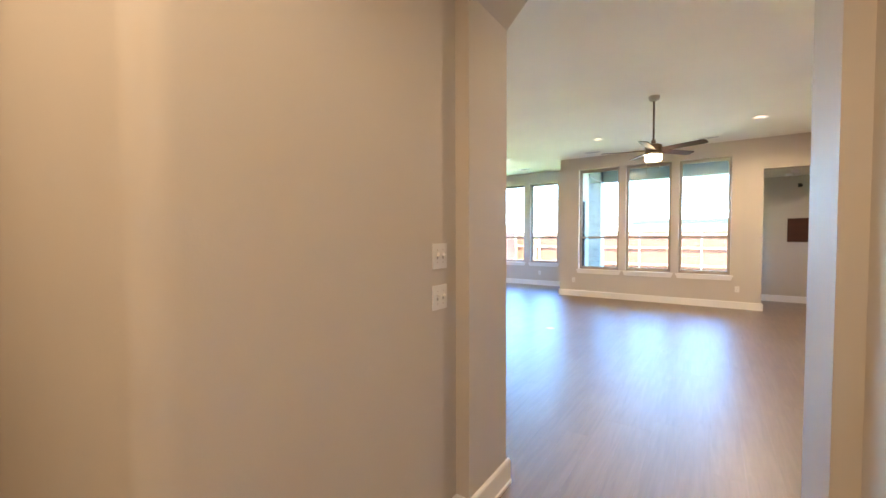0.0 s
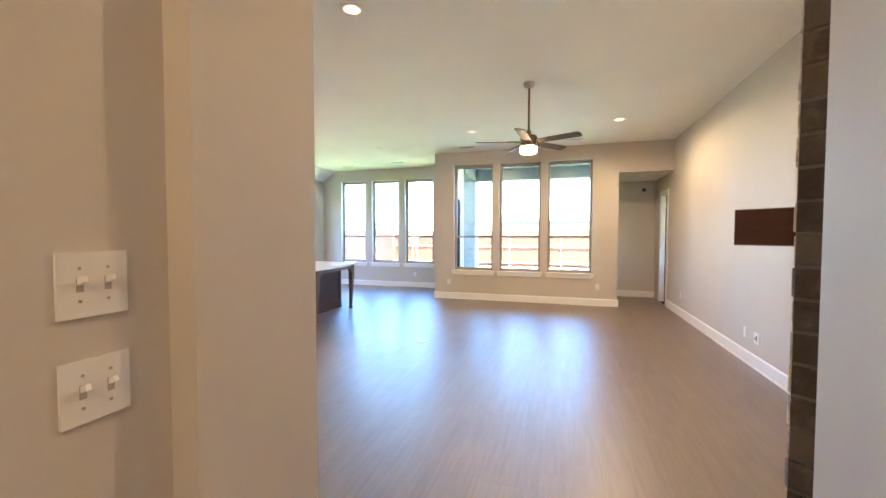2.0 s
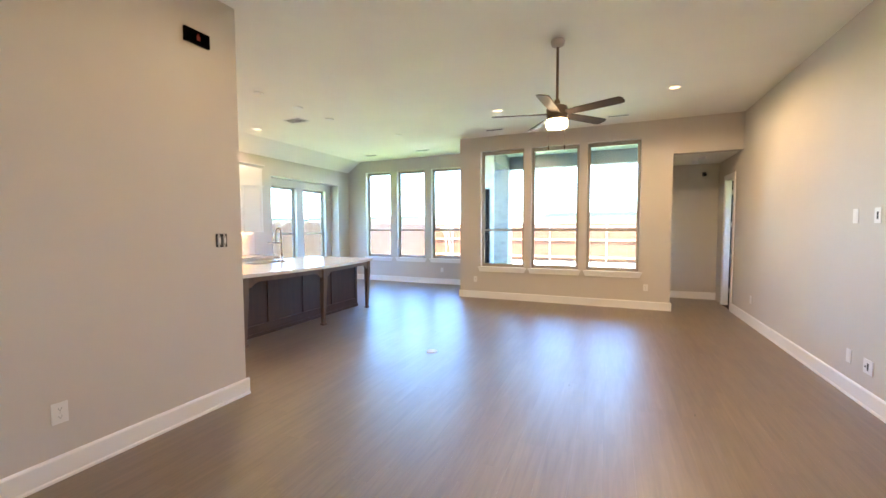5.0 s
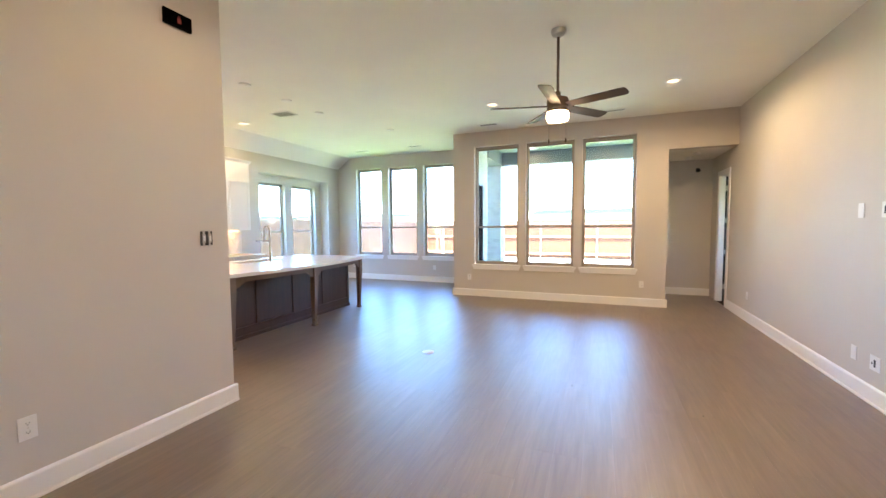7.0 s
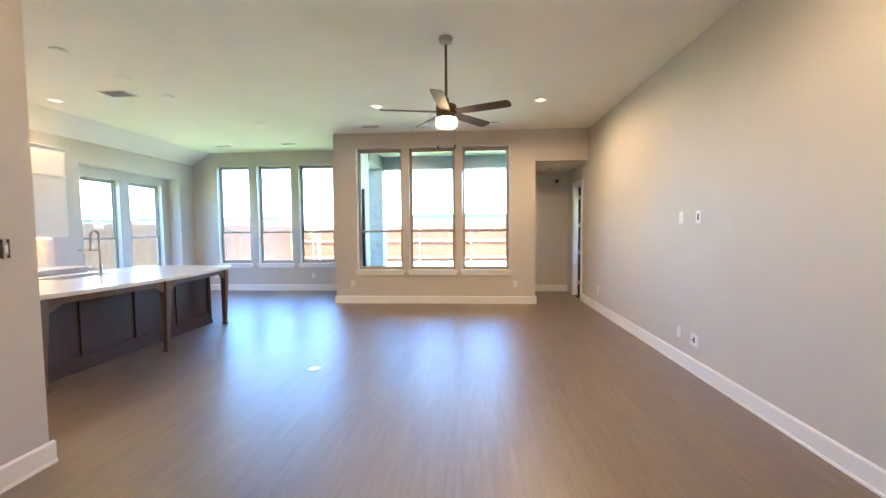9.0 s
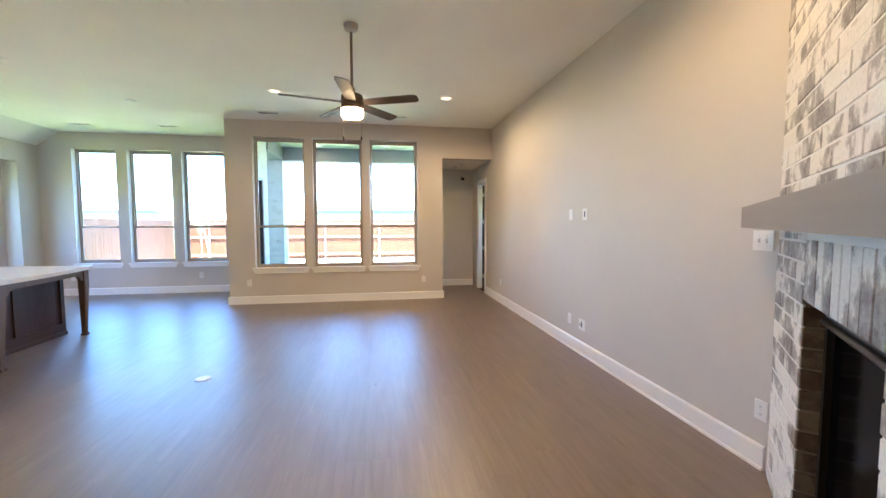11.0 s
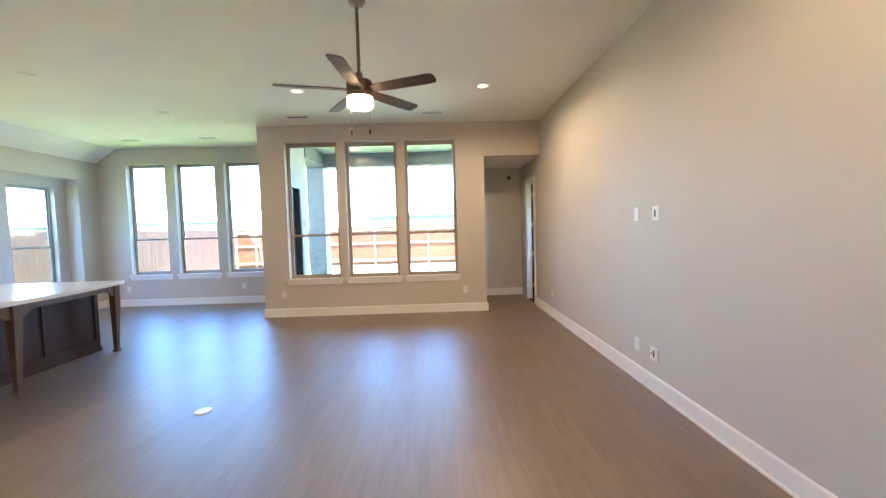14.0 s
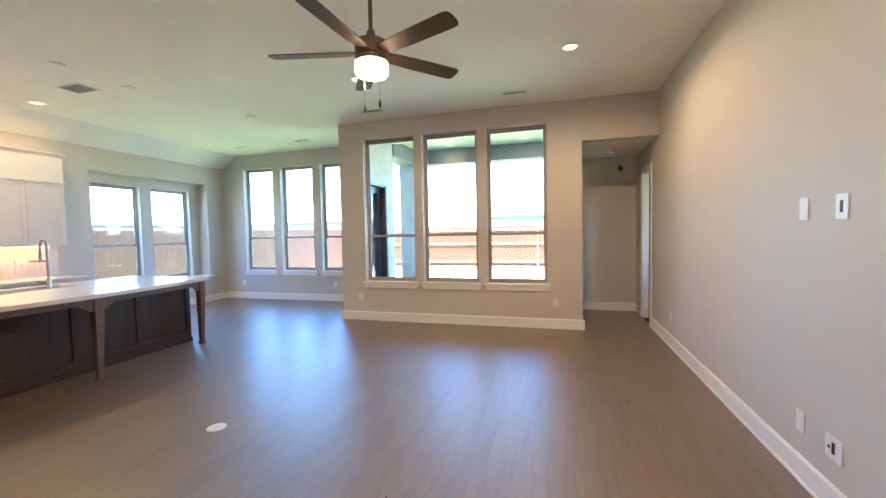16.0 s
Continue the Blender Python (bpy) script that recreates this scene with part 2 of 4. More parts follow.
# ---- builders ----
def box(bm, x0, x1, y0, y1, z0, z1, m=None):
    x0, x1, y0, y1, z0, z1 = min(x0, x1), max(x0, x1), min(y0, y1), max(y0, y1), min(z0, z1), max(z0, z1)
    v = [bm.verts.new(p if m is None else m @ Vector(p)) for p in (
        (x0, y0, z0), (x1, y0, z0), (x1, y1, z0), (x0, y1, z0), (x0, y0, z1), (x1, y0, z1), (x1, y1, z1), (x0, y1, z1))]
    for f in ((0, 3, 2, 1), (4, 5, 6, 7), (0, 1, 5, 4), (1, 2, 6, 5), (2, 3, 7, 6), (3, 0, 4, 7)):
        bm.faces.new([v[i] for i in f])
    return bm


def boxes(*args):
    bm = bmesh.new()
    for a in args:
        box(bm, *a)
    return bm


def soften(bm, width=0.004, segments=2):
    edges = [e for e in bm.edges if len(e.link_faces) == 2 and e.calc_face_angle(0) > 0.5]
    bmesh.ops.bevel(bm, geom=edges, offset=width, segments=segments, affect="EDGES", clamp_overlap=True)
    return bm


def lathe(profile, steps=32, m=None):
    """Turn (radius, z) pairs about the z axis."""
    bm = bmesh.new()
    rings = []
    for r, z in profile:
        if r < 1e-5:
            p = Vector((0, 0, z))
            rings.append([bm.verts.new(p if m is None else m @ p)])
        else:
            ring = []
            for i in range(steps):
                a = 2 * math.pi * i / steps
                p = Vector((r * math.cos(a), r * math.sin(a), z))
                ring.append(bm.verts.new(p if m is None else m @ p))
            rings.append(ring)
    for a, b in zip(rings, rings[1:]):
        for i in range(steps):
            j = (i + 1) % steps
            if len(a) == 1 and len(b) == 1:
                continue
            if len(a) == 1:
                bm.faces.new((a[0], b[j], b[i]))
            elif len(b) == 1:
                bm.faces.new((a[i], a[j], b[0]))
            else:
                bm.faces.new((a[i], a[j], b[j], b[i]))
    bmesh.ops.recalc_face_normals(bm, faces=bm.faces)
    return bm


def tube(points, radius, steps=12):
    """A round bar along a line of points."""
    bm = bmesh.new()
    pts = [Vector(p) for p in points]
    rings = []
    for i, p in enumerate(pts):
        d = (pts[min(i + 1, len(pts) - 1)] - pts[max(i - 1, 0)]).normalized()
        q = d.to_track_quat("Z", "Y")
        rings.append([bm.verts.new(p + q @ Vector((radius * math.cos(2 * math.pi * k / steps), radius * math.sin(2 * math.pi * k / steps), 0))) for k in range(steps)])
    for a, b in zip(rings, rings[1:]):
        for k in range(steps):
            bm.faces.new((a[k], a[(k + 1) % steps], b[(k + 1) % steps], b[k]))
    bm.faces.new(rings[0][::-1])
    bm.faces.new(rings[-1])
    return bm


def prism(outline, lo, hi, axis="z"):
    """A flat outline (pairs) pulled along an axis from lo to hi."""
    bm = bmesh.new()

    def at(p, h):
        return {"z": (p[0], p[1], h), "y": (p[0], h, p[1]), "x": (h, p[0], p[1])}[axis]

    a = [bm.verts.new(at(p, lo)) for p in outline]
    b = [bm.verts.new(at(p, hi)) for p in outline]
    bm.faces.new(a)
    bm.faces.new(b)
    for i in range(len(a)):
        j = (i + 1) % len(a)
        bm.faces.new((a[i], a[j], b[j], b[i]))
    bmesh.ops.recalc_face_normals(bm, faces=bm.faces)
    return bm


def mesh_of(name, bm, material, smooth=False):
    me = bpy.data.meshes.new(name)
    bm.to_mesh(me)
    bm.free()
    me.materials.append(material)
    if smooth:
        me.shade_smooth()
        me.set_sharp_from_angle(angle=radians(35))
    return me


def part(name, bm, material, parent, label="", smooth=False, m=None):
    ob = new(name, mesh_of(name, bm, material, smooth))
    ob.parent = parent
    if m is not None:
        ob.matrix_basis = m
    if label:
        tagged(ob, label)
    return ob


def thing(name, m, label, category, group="", kind=""):
    ob = new(name)
    ob.empty_display_size = 0.1
    ob.matrix_basis = m
    return tagged(ob, label, category, group, kind)


def solid(name, bm, material, label, category, kind="structure", smooth=False, group=""):
    return tagged(new(name, mesh_of(name, bm, material, smooth)), label, category, group, kind)


def slab_wall(axis, lo, hi, u0, u1, z0, z1, holes=()):
    """A wall of thickness lo..hi on the given axis, from u0 to u1 along it, with rectangular holes (u0, u1, z0, z1) right through."""
    us = sorted({u0, u1, *[h[0] for h in holes], *[h[1] for h in holes]})
    zs = sorted({z0, z1, *[h[2] for h in holes], *[h[3] for h in holes]})
    us, zs = [u for u in us if u0 <= u <= u1], [z for z in zs if z0 <= z <= z1]
    bm = bmesh.new()
    cache = {}

    def vert(u, d, z):
        key = (round(u, 5), round(d, 5), round(z, 5))
        if key not in cache:
            cache[key] = bm.verts.new((u, d, z) if axis == "y" else (d, u, z))
        return cache[key]

    def full(i, k):
        if not (0 <= i < len(us) - 1 and 0 <= k < len(zs) - 1):
            return False
        u, z = (us[i] + us[i + 1]) / 2, (zs[k] + zs[k + 1]) / 2
        return not any(h[0] < u < h[1] and h[2] < z < h[3] for h in holes)

    for i in range(len(us) - 1):
        for k in range(len(zs) - 1):
            if not full(i, k):
                continue
            a, b, c, d = us[i], us[i + 1], zs[k], zs[k + 1]
            for t in (lo, hi):
                bm.faces.new([vert(a, t, c), vert(b, t, c), vert(b, t, d), vert(a, t, d)])
            if not full(i - 1, k):
                bm.faces.new([vert(a, lo, c), vert(a, hi, c), vert(a, hi, d), vert(a, lo, d)])
            if not full(i + 1, k):
                bm.faces.new([vert(b, lo, c), vert(b, hi, c), vert(b, hi, d), vert(b, lo, d)])
            if not full(i, k - 1):
                bm.faces.new([vert(a, lo, c), vert(b, lo, c), vert(b, hi, c), vert(a, hi, c)])
            if not full(i, k + 1):
                bm.faces.new([vert(a, lo, d), vert(b, lo, d), vert(b, hi, d), vert(a, hi, d)])
    bmesh.ops.recalc_face_normals(bm, faces=bm.faces)
    return bm


# ---- the plan ----
CEIL = 3.35
RIGHT, BACK, NOOK, LEFT, FRONT, HALL = 1.595, 11.54, 13.10, -7.40, 3.90, 3.47
MAIN_WINDOWS = [(-2.887, -1.983), (-1.842, -0.943), (-0.798, 0.102)]
NOOK_WINDOWS = [(-6.80, -6.00), (-5.79, -4.955), (-4.755, -3.92)]
SIDE_WINDOWS = [(10.46, 11.32), (11.55, 12.40)]
SILL, HEAD = 0.662, 3.058
DOOR = (11.99, 12.57, 0.0, 2.36)
PATIO_DOOR = (11.98, 12.93, 0.02, 2.44)

# ---- walls ----
solid("wall_back", slab_wall("y", BACK, BACK + 0.17, -3.34, RIGHT, 0, CEIL, [(a, b, SILL, HEAD) for a, b in MAIN_WINDOWS] + [(0.60, RIGHT, 0, 2.75)]), WALL,
      "greige painted wall with three tall windows", "wall")
solid("wall_nook_right", slab_wall("x", -3.34, -3.17, BACK + 0.17, NOOK, 0, CEIL, [PATIO_DOOR]), WALL, "greige painted wall beside the breakfast nook", "wall")
solid("wall_nook_back", slab_wall("y", NOOK, NOOK + 0.17, LEFT - 0.45, -3.17, 0, CEIL, [(a, b, SILL, HEAD - 0.035) for a, b in NOOK_WINDOWS]), WALL,
      "greige painted nook wall with three tall windows", "wall")
solid("wall_left_inner", slab_wall("x", LEFT - 0.26, LEFT, FRONT, NOOK, 0, CEIL, [(10.28, 12.63, 0.57, 2.665)]), WALL, "greige painted wall with a recessed window bay", "wall")
solid("wall_left_outer", slab_wall("x", LEFT - 0.43, LEFT - 0.26, FRONT, NOOK, 0, CEIL, [(a, b, 0.62, 2.49) for a, b in SIDE_WINDOWS]), WALL,
      "greige painted back of the window bay", "wall")
solid("wall_right", slab_wall("x", RIGHT, RIGHT + 0.17, HALL, NOOK, 0, CEIL, [DOOR]), WALL, "long greige painted living room wall", "wall")
solid("wall_partition", slab_wall("x", -3.494, -3.344, FRONT, 6.13, 0, CEIL), WALL, "greige painted partition wall beside the kitchen", "wall")
solid("wall_alcove_left", slab_wall("x", 0.43, 0.60, BACK + 0.17, NOOK, 0, CEIL), WALL, "greige painted alcove side wall", "wall")
solid("wall_alcove_back", slab_wall("y", NOOK, NOOK + 0.17, 0.43, RIGHT + 0.17, 0, CEIL), WALL, "greige painted alcove back wall", "wall")


def cased_opening():
    """The front wall with its tall opening, whose upper corners are cut off at a slant."""
    x0, x1, top, cut = -1.21, 0.10, 2.80, 0.14
    bm = bmesh.new()
    for b in (prism([(LEFT, 0), (x0, 0), (x0, top - cut), (x0 + cut, top), (x1 - cut, top), (x1, top - cut), (x1, 0), (RIGHT, 0), (RIGHT, CEIL), (LEFT, CEIL)], HALL, FRONT, "y"),):
        me = bpy.data.meshes.new("tmp")
        b.to_mesh(me)
        b.free()
        bm.from_mesh(me)
        bpy.data.meshes.remove(me)
    return bm


solid("wall_front", cased_opening(), WALL, "greige painted wall with a tall cased opening", "wall")
solid("wall_hall_left", prism([(-3.2, HALL), (-3.2, 2.13)] + [(-1.388 + 0.1 * math.sin(radians(9 * k)), 2.23 - 0.1 * math.cos(radians(9 * k))) for k in range(11)] + [(-1.288, HALL)], 0, 3.05), WALL, "greige painted hall wall with a rounded corner and light switches", "wall", smooth=True)
solid("wall_hall_right", slab_wall("x", 0.17, 0.32, 0.2, HALL, 0, 3.05), WALL, "greige painted hall wall", "wall")
solid("wall_hall_back", slab_wall("y", 0.05, 0.2, -3.2, 0.32, 0, 3.05), WALL, "greige painted foyer wall", "wall")
solid("wall_hall_far_left", slab_wall("x", -3.35, -3.2, 0.05, HALL, 0, 3.05), WALL, "greige painted foyer side wall", "wall")
solid("ceiling_hall", boxes((-3.35, 0.32, 0.05, HALL, 3.05, 3.15)), CEILING, "plain painted hall ceiling", "ceiling")
solid("ceiling", prism([(LEFT - 0.43, CEIL + 0.2), (LEFT - 0.43, 3.06), (LEFT, 3.06), (-6.98, CEIL), (RIGHT + 0.17, CEIL), (RIGHT + 0.17, CEIL + 0.2)], HALL, NOOK + 0.17, "y"),
      CEILING, "flat painted ceiling with a sloped edge over the kitchen wall", "ceiling")
solid("ceiling_alcove", boxes((0.60, RIGHT, BACK + 0.17, NOOK, 2.75, 2.85)), CEILING, "low painted alcove ceiling", "ceiling")
solid("subfloor", boxes((LEFT - 0.43, RIGHT + 0.17, 0.05, NOOK + 0.17, -0.25, -0.012)), UNDER, "dark subfloor under the planks", "floor")
# opening added in an unseen wall, so daylight brightens the door jamb
solid("side_room_wall", slab_wall("x", 2.9, 3.0, 11.3, 13.5, 0, 2.75, [(11.35, 11.75, 0.9, 2.1)]), WALL, "plain unseen side room wall with an opening added to light the door jamb", "wall")
solid("side_room_end", boxes((RIGHT + 0.17, 3.0, 13.27, 13.37, 0, 2.75), (RIGHT + 0.17, 3.0, 11.2, 11.3, 0, 2.75)), WALL, "plain end walls of the side room", "wall")
solid("side_room_ceiling", boxes((RIGHT + 0.17, 3.0, 11.2, 13.37, 2.75, 2.85)), CEILING, "plain ceiling of the side room", "ceiling")
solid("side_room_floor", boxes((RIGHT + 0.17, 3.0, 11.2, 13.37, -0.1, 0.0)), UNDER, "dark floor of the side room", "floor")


# ---- skirting ----
def skirting(name, x0, y0, x1, y1, nx, ny, h=0.145, d=0.018):
    """A baseboard along a wall line; (nx, ny) points into the room."""
    length = math.hypot(x1 - x0, y1 - y0)
    ang = math.atan2(y1 - y0, x1 - x0)
    side = 1 if (-math.sin(ang) * nx + math.cos(ang) * ny) > 0 else -1
    prof = [(0, 0), (d + 0.008, 0), (d + 0.008, 0.016), (d, 0.022), (d, h - 0.014), (d - 0.006, h - 0.004), (0.004, h), (0, h)]
    bm = prism([(side * (a + 0.0005), z) for a, z in prof], 0, length, "x")
    ob = solid(name, bm, TRIM, "white painted baseboard along the wall", "baseboard")
    ob.matrix_basis = pose(x0, y0, 0, 0, 0, math.degrees(ang))


skirting("baseboard_back", -3.34 - 0.026, BACK, 0.60 + 0.026, BACK, 0, -1)
skirting("baseboard_alcove_left", 0.60, BACK + 0.001, 0.60, NOOK, 1, 0)
skirting("baseboard_alcove_back", 0.60, NOOK, RIGHT, NOOK, 0, -1)
skirting("baseboard_right", RIGHT, 5.80, RIGHT, DOOR[0] - 0.09, -1, 0)
skirting("baseboard_nook_right", -3.34, BACK + 0.001, -3.34, NOOK, -1, 0)
skirting("baseboard_nook_back", LEFT, NOOK, -3.34, NOOK, 0, -1)
skirting("baseboard_left", LEFT, 9.95, LEFT, NOOK, 1, 0)
skirting("baseboard_partition", -3.344, FRONT, -3.344, 6.13 + 0.026, 1, 0)
skirting("baseboard_partition_end", -3.494, 6.13, -3.344, 6.13, 0, 1)
skirting("baseboard_front", -3.344, FRONT, -1.21 - 0.001, FRONT, 0, 1)
skirting("baseboard_jamb_left", -1.21, HALL + 0.001, -1.21, FRONT + 0.026, 1, 0)
skirting("baseboard_jamb_right", 0.10, HALL + 0.001, 0.10, FRONT + 0.026, -1, 0)
skirting("baseboard_hall_left", -1.288, 2.16, -1.288, HALL, 1, 0)
skirting("baseboard_hall_right", 0.17, 0.2, 0.17, HALL, -1, 0)
skirting("baseboard_hall_return", -1.288, HALL, -1.21 + 0.026, HALL, 0, -1)
skirting("baseboard_foyer", -3.2, 2.14, -1.31, 2.14, 0, -1)


# ---- windows ----
def window(name, width, height, m, label, sill=True, inset=0.108, split=0.32):
    """A single-hung window in an opening of that size; local x along the wall, y outwards, z up from the opening's foot."""
    w = thing(name, m, label, "window", "tall windows", "structure")
    y0, y1, f = inset, inset + 0.06, 0.028
    part("window_frame", boxes((0.002, f, y0, y1, 0.002, height - 0.002), (width - f, width - 0.002, y0, y1, 0.002, height - 0.002),
                               (f, width - f, y0, y1, height - f, height - 0.002), (f, width - f, y0, y1, 0.002, f)), FRAME, w)
    meet = height * split
    s = 0.023
    for nm, z0, z1, a, b in (("lower_sash", f, meet + 0.02, y0 + 0.004, y0 + 0.028), ("upper_sash", meet - 0.02, height - f, y0 + 0.031, y0 + 0.055)):
        sash = part(nm, boxes((f + 0.001, f + s, a, b, z0, z1), (width - f - s, width - f - 0.001, a, b, z0, z1), (f + s, width - f - s, a, b, z0, z0 + 0.038), (f + s, width - f - s, a, b, z1 - 0.038, z1)), FRAME, w)
        pane = part("pane", boxes((f + s, width - f - s, (a + b) / 2 - 0.003, (a + b) / 2 + 0.003, z0 + 0.038, z1 - 0.038)), GLASS, sash, "clear window glass")
        pane.visible_shadow = False
    part("sash_lock", boxes((width / 2 - 0.03, width / 2 + 0.03, y0 - 0.012, y0 + 0.004, meet + 0.021, meet + 0.035)), FRAME, w)
    if sill:
        st = part("window_sill", soften(boxes((-0.05, width + 0.05, -0.035, y0, -0.028, 0.002)), 0.006), TRIM, w, "white painted wooden stool")
        part("apron", prism([(-0.04, -0.03), (width + 0.04, -0.03), (width + 0.015, -0.10), (-0.015, -0.10)], -0.02, -0.001, "y"), TRIM, st)
    return w


for a, b in MAIN_WINDOWS:
    window("window", b - a, HEAD - SILL, pose(a, BACK, SILL), "tall tan-framed single-hung window with a white sill")
for a, b in NOOK_WINDOWS:
    window("window", b - a, HEAD - 0.035 - SILL, pose(a, NOOK, SILL), "tall tan-framed single-hung window in the breakfast nook")
for a, b in SIDE_WINDOWS:
    window("window", b - a, 1.87, pose(LEFT - 0.26, a, 0.62, 0, 0, 90), "tan-framed single-hung window in a recessed bay", False, 0.085, 0.385)
solid("bay_stool", soften(boxes((LEFT - 0.26 + 0.001, LEFT + 0.05, 10.22, 12.70, 0.571, 0.60)), 0.006), TRIM, "white painted ledge under the bay windows", "window sill")

# ---- outside ----
solid("ground", boxes((-400, 400, -400, 400, -0.9, -0.28)), GRASS, "mown green lawn behind the house", "lawn")
solid("patio_slab", boxes((-3.05, 6.0, BACK + 0.18, 15.3, -0.27, -0.06)), SLAB, "pale concrete patio slab under the porch", "patio")
solid("yard_earth", boxes((-10.2, 14, 19.2, 24.4, -0.27, -0.262)), CONCRETE, "sunlit pale bare earth along the fence", "ground")
solid("patio_ceiling", boxes((-3.5, 6.0, BACK + 0.171, 15.25, 3.46, 3.6)), PATIOCEIL, "covered patio ceiling with lawn bounce tinted into its colour", "ceiling")
solid("patio_beam", soften(boxes((-3.04, 6.0, 14.7, 15.05, 3.12, 3.459)), 0.01), EXTTRIM, "grey painted patio beam", "beam")
solid("patio_side_beam", soften(boxes((-3.49, -3.06, NOOK + 0.171, 15.05, 3.12, 3.459)), 0.01), EXTTRIM, "grey painted side beam over the patio", "beam")
solid("house_roof", boxes((-8.3, 6.4, -0.4, 13.7, 3.62, 3.8), (-3.75, 6.4, 13.7, 15.5, 3.62, 3.8)), ROOF, "grey shingle roof over the house", "roof")


def brick_courses(bm, origin, along, normal, length, z0, z1, course=0.075, unit=0.21, joint=0.008, proud=0.004, holes=()):
    """Running-bond bricks joined in one mesh, on a plane through origin."""
    o, d, q = Vector(origin), Vector(along), Vector(normal)
    rows = int((z1 - z0) / course)
    for r in range(rows):
        u = -(unit / 2 if r % 2 else 0)
        za, zb = z0 + r * course + joint / 2, z0 + (r + 1) * course - joint / 2
        while u < length:
            a, b = max(u + joint / 2, 0), min(u + unit - joint / 2, length)
            mid = (a + b) / 2
            if b - a > 0.02 and not any(h[0] < mid < h[1] and h[2] < (za + zb) / 2 < h[3] for h in holes):
                m = Matrix(((d.x, q.x, 0, o.x), (d.y, q.y, 0, o.y), (0, 0, 1, 0), (0, 0, 0, 1)))
                box(bm, a, b, 0, proud, za, zb, m)
            u += unit
    return bm


def patio_brickwork():
    wall = solid("wall_patio_side", slab_wall("x", -3.17, -3.09, BACK + 0.171, NOOK + 0.17, -0.28, 3.459, [PATIO_DOOR]), EXTBRICK, "white painted brick patio wall", "wall")
    bm = brick_courses(bmesh.new(), (-3.09, BACK + 0.18), (0, 1, 0), (1, 0, 0), 1.55, -0.05, 3.45, holes=[(PATIO_DOOR[0] - BACK - 0.28, PATIO_DOOR[1] - BACK - 0.08, 0, 2.5)])
    tagged(part("brickwork", bm, EXTBRICK, wall), "white painted running-bond bricks", kind="stuff")
    col = thing("brick_column", pose(-3.28, 14.85, -0.06), "white painted brick porch column on the patio", "column")
    part("core", boxes((-0.21, 0.21, -0.23, 0.23, 0, 3.17)), EXTBRICK, col)
    bm = bmesh.new()
    for o, d, q, ln in (((-0.21, -0.23), (1, 0, 0), (0, -1, 0), 0.42), ((0.21, -0.23), (0, 1, 0), (1, 0, 0), 0.46), ((-0.21, 0.23), (1, 0, 0), (0, 1, 0), 0.42), ((-0.21, -0.23), (0, 1, 0), (-1, 0, 0), 0.46)):
        brick_courses(bm, o, d, q, ln, 0.0, 3.16)
    tagged(part("brickwork", bm, EXTBRICK, col), "white painted bricks", kind="stuff")


patio_brickwork()


def patio_door():
    a, b, z0, z1 = PATIO_DOOR
    d = thing("patio_door", pose(-3.25, a, z0), "dark bronze full-glass patio door, closed", "door", "", "structure")
    w, h = b - a, z1 - z0
    part("door_frame", boxes((-0.07, 0.15, 0.002, 0.04, 0, h - 0.002), (-0.07, 0.15, w - 0.04, w - 0.002, 0, h - 0.002), (-0.07, 0.15, 0.04, w - 0.04, h - 0.04, h - 0.002)), DOORDARK, d)
    leaf = part("leaf", boxes((-0.02, 0.025, 0.042, 0.16, 0.01, h - 0.042), (-0.02, 0.025, w - 0.16, w - 0.042, 0.01, h - 0.042), (-0.02, 0.025, 0.16, w - 0.16, h - 0.17, h - 0.042), (-0.02, 0.025, 0.16, w - 0.16, 0.01, 0.25)), DOORDARK, d)
    part("glazing", boxes((-0.004, 0.004, 0.16, w - 0.16, 0.25, h - 0.17)), DOORGLASS, leaf, "dark glass")
    part("door_handle", boxes((0.026, 0.06, 0.09, 0.11, 0.9, 1.1)), BRONZE, leaf)


patio_door()


def fence_run(name, m, length, plank, material, label, rails, posts, top):
    """A board fence; local x along it, y towards the house, z up from the ground."""
    f = thing(name, m, label, "fence")
    count = int(length / plank)
    shapes = []
    for k in range(3):
        h = top - 0.012 * k
        w = plank - 0.002
        shapes.append(mesh_of("picket", prism([(0, 0.03), (w, 0.03), (w, h - 0.03), (w - 0.03, h), (0.03, h), (0, h - 0.03)], -0.008, 0.008, "y"), material))
    rest = bmesh.new()
    for i in range(count):
        if i < 290:
            ob = new("picket", shapes[(i * 7 + i // 5) % 3])
            ob.parent = f
            ob.matrix_basis = pose(i * plank, 0.004 * ((i * 5) % 3), 0)
        else:
            box(rest, i * plank, (i + 1) * plank - 0.006, -0.008, 0.008, 0.03, top)
    if count > 290:
        tagged(part("far_pickets", rest, material, f), kind="stuff")
    else:
        rest.free()
    for z in rails:
        part("rail", boxes((0, length, 0.018, 0.06, z, z + 0.10)), RAILWOOD, f, "pale wooden rail")
    x = posts
    while posts and x < length:
        part("post", lathe([(0, 0), (0.025, 0), (0.025, top + 0.02), (0, top + 0.04)], 12), STEEL, f, "galvanised steel post", True, pose(x, 0.085, 0))
        x += 2.7
    return f


fence_run("fence", pose(22.0, 24.5, -0.28, 0, 0, 180), 32.3, 0.14, FENCE, "sunlit cedar board fence with rails and steel posts", (0.2, 1.07, 1.74), 1.0, 1.97)
fence_run("fence", pose(-10.3, 24.5, -0.28, 0, 0, -90), 22.0, 0.14, FENCE2, "grey-brown cedar board fence beside the yard", (), 0, 1.98)


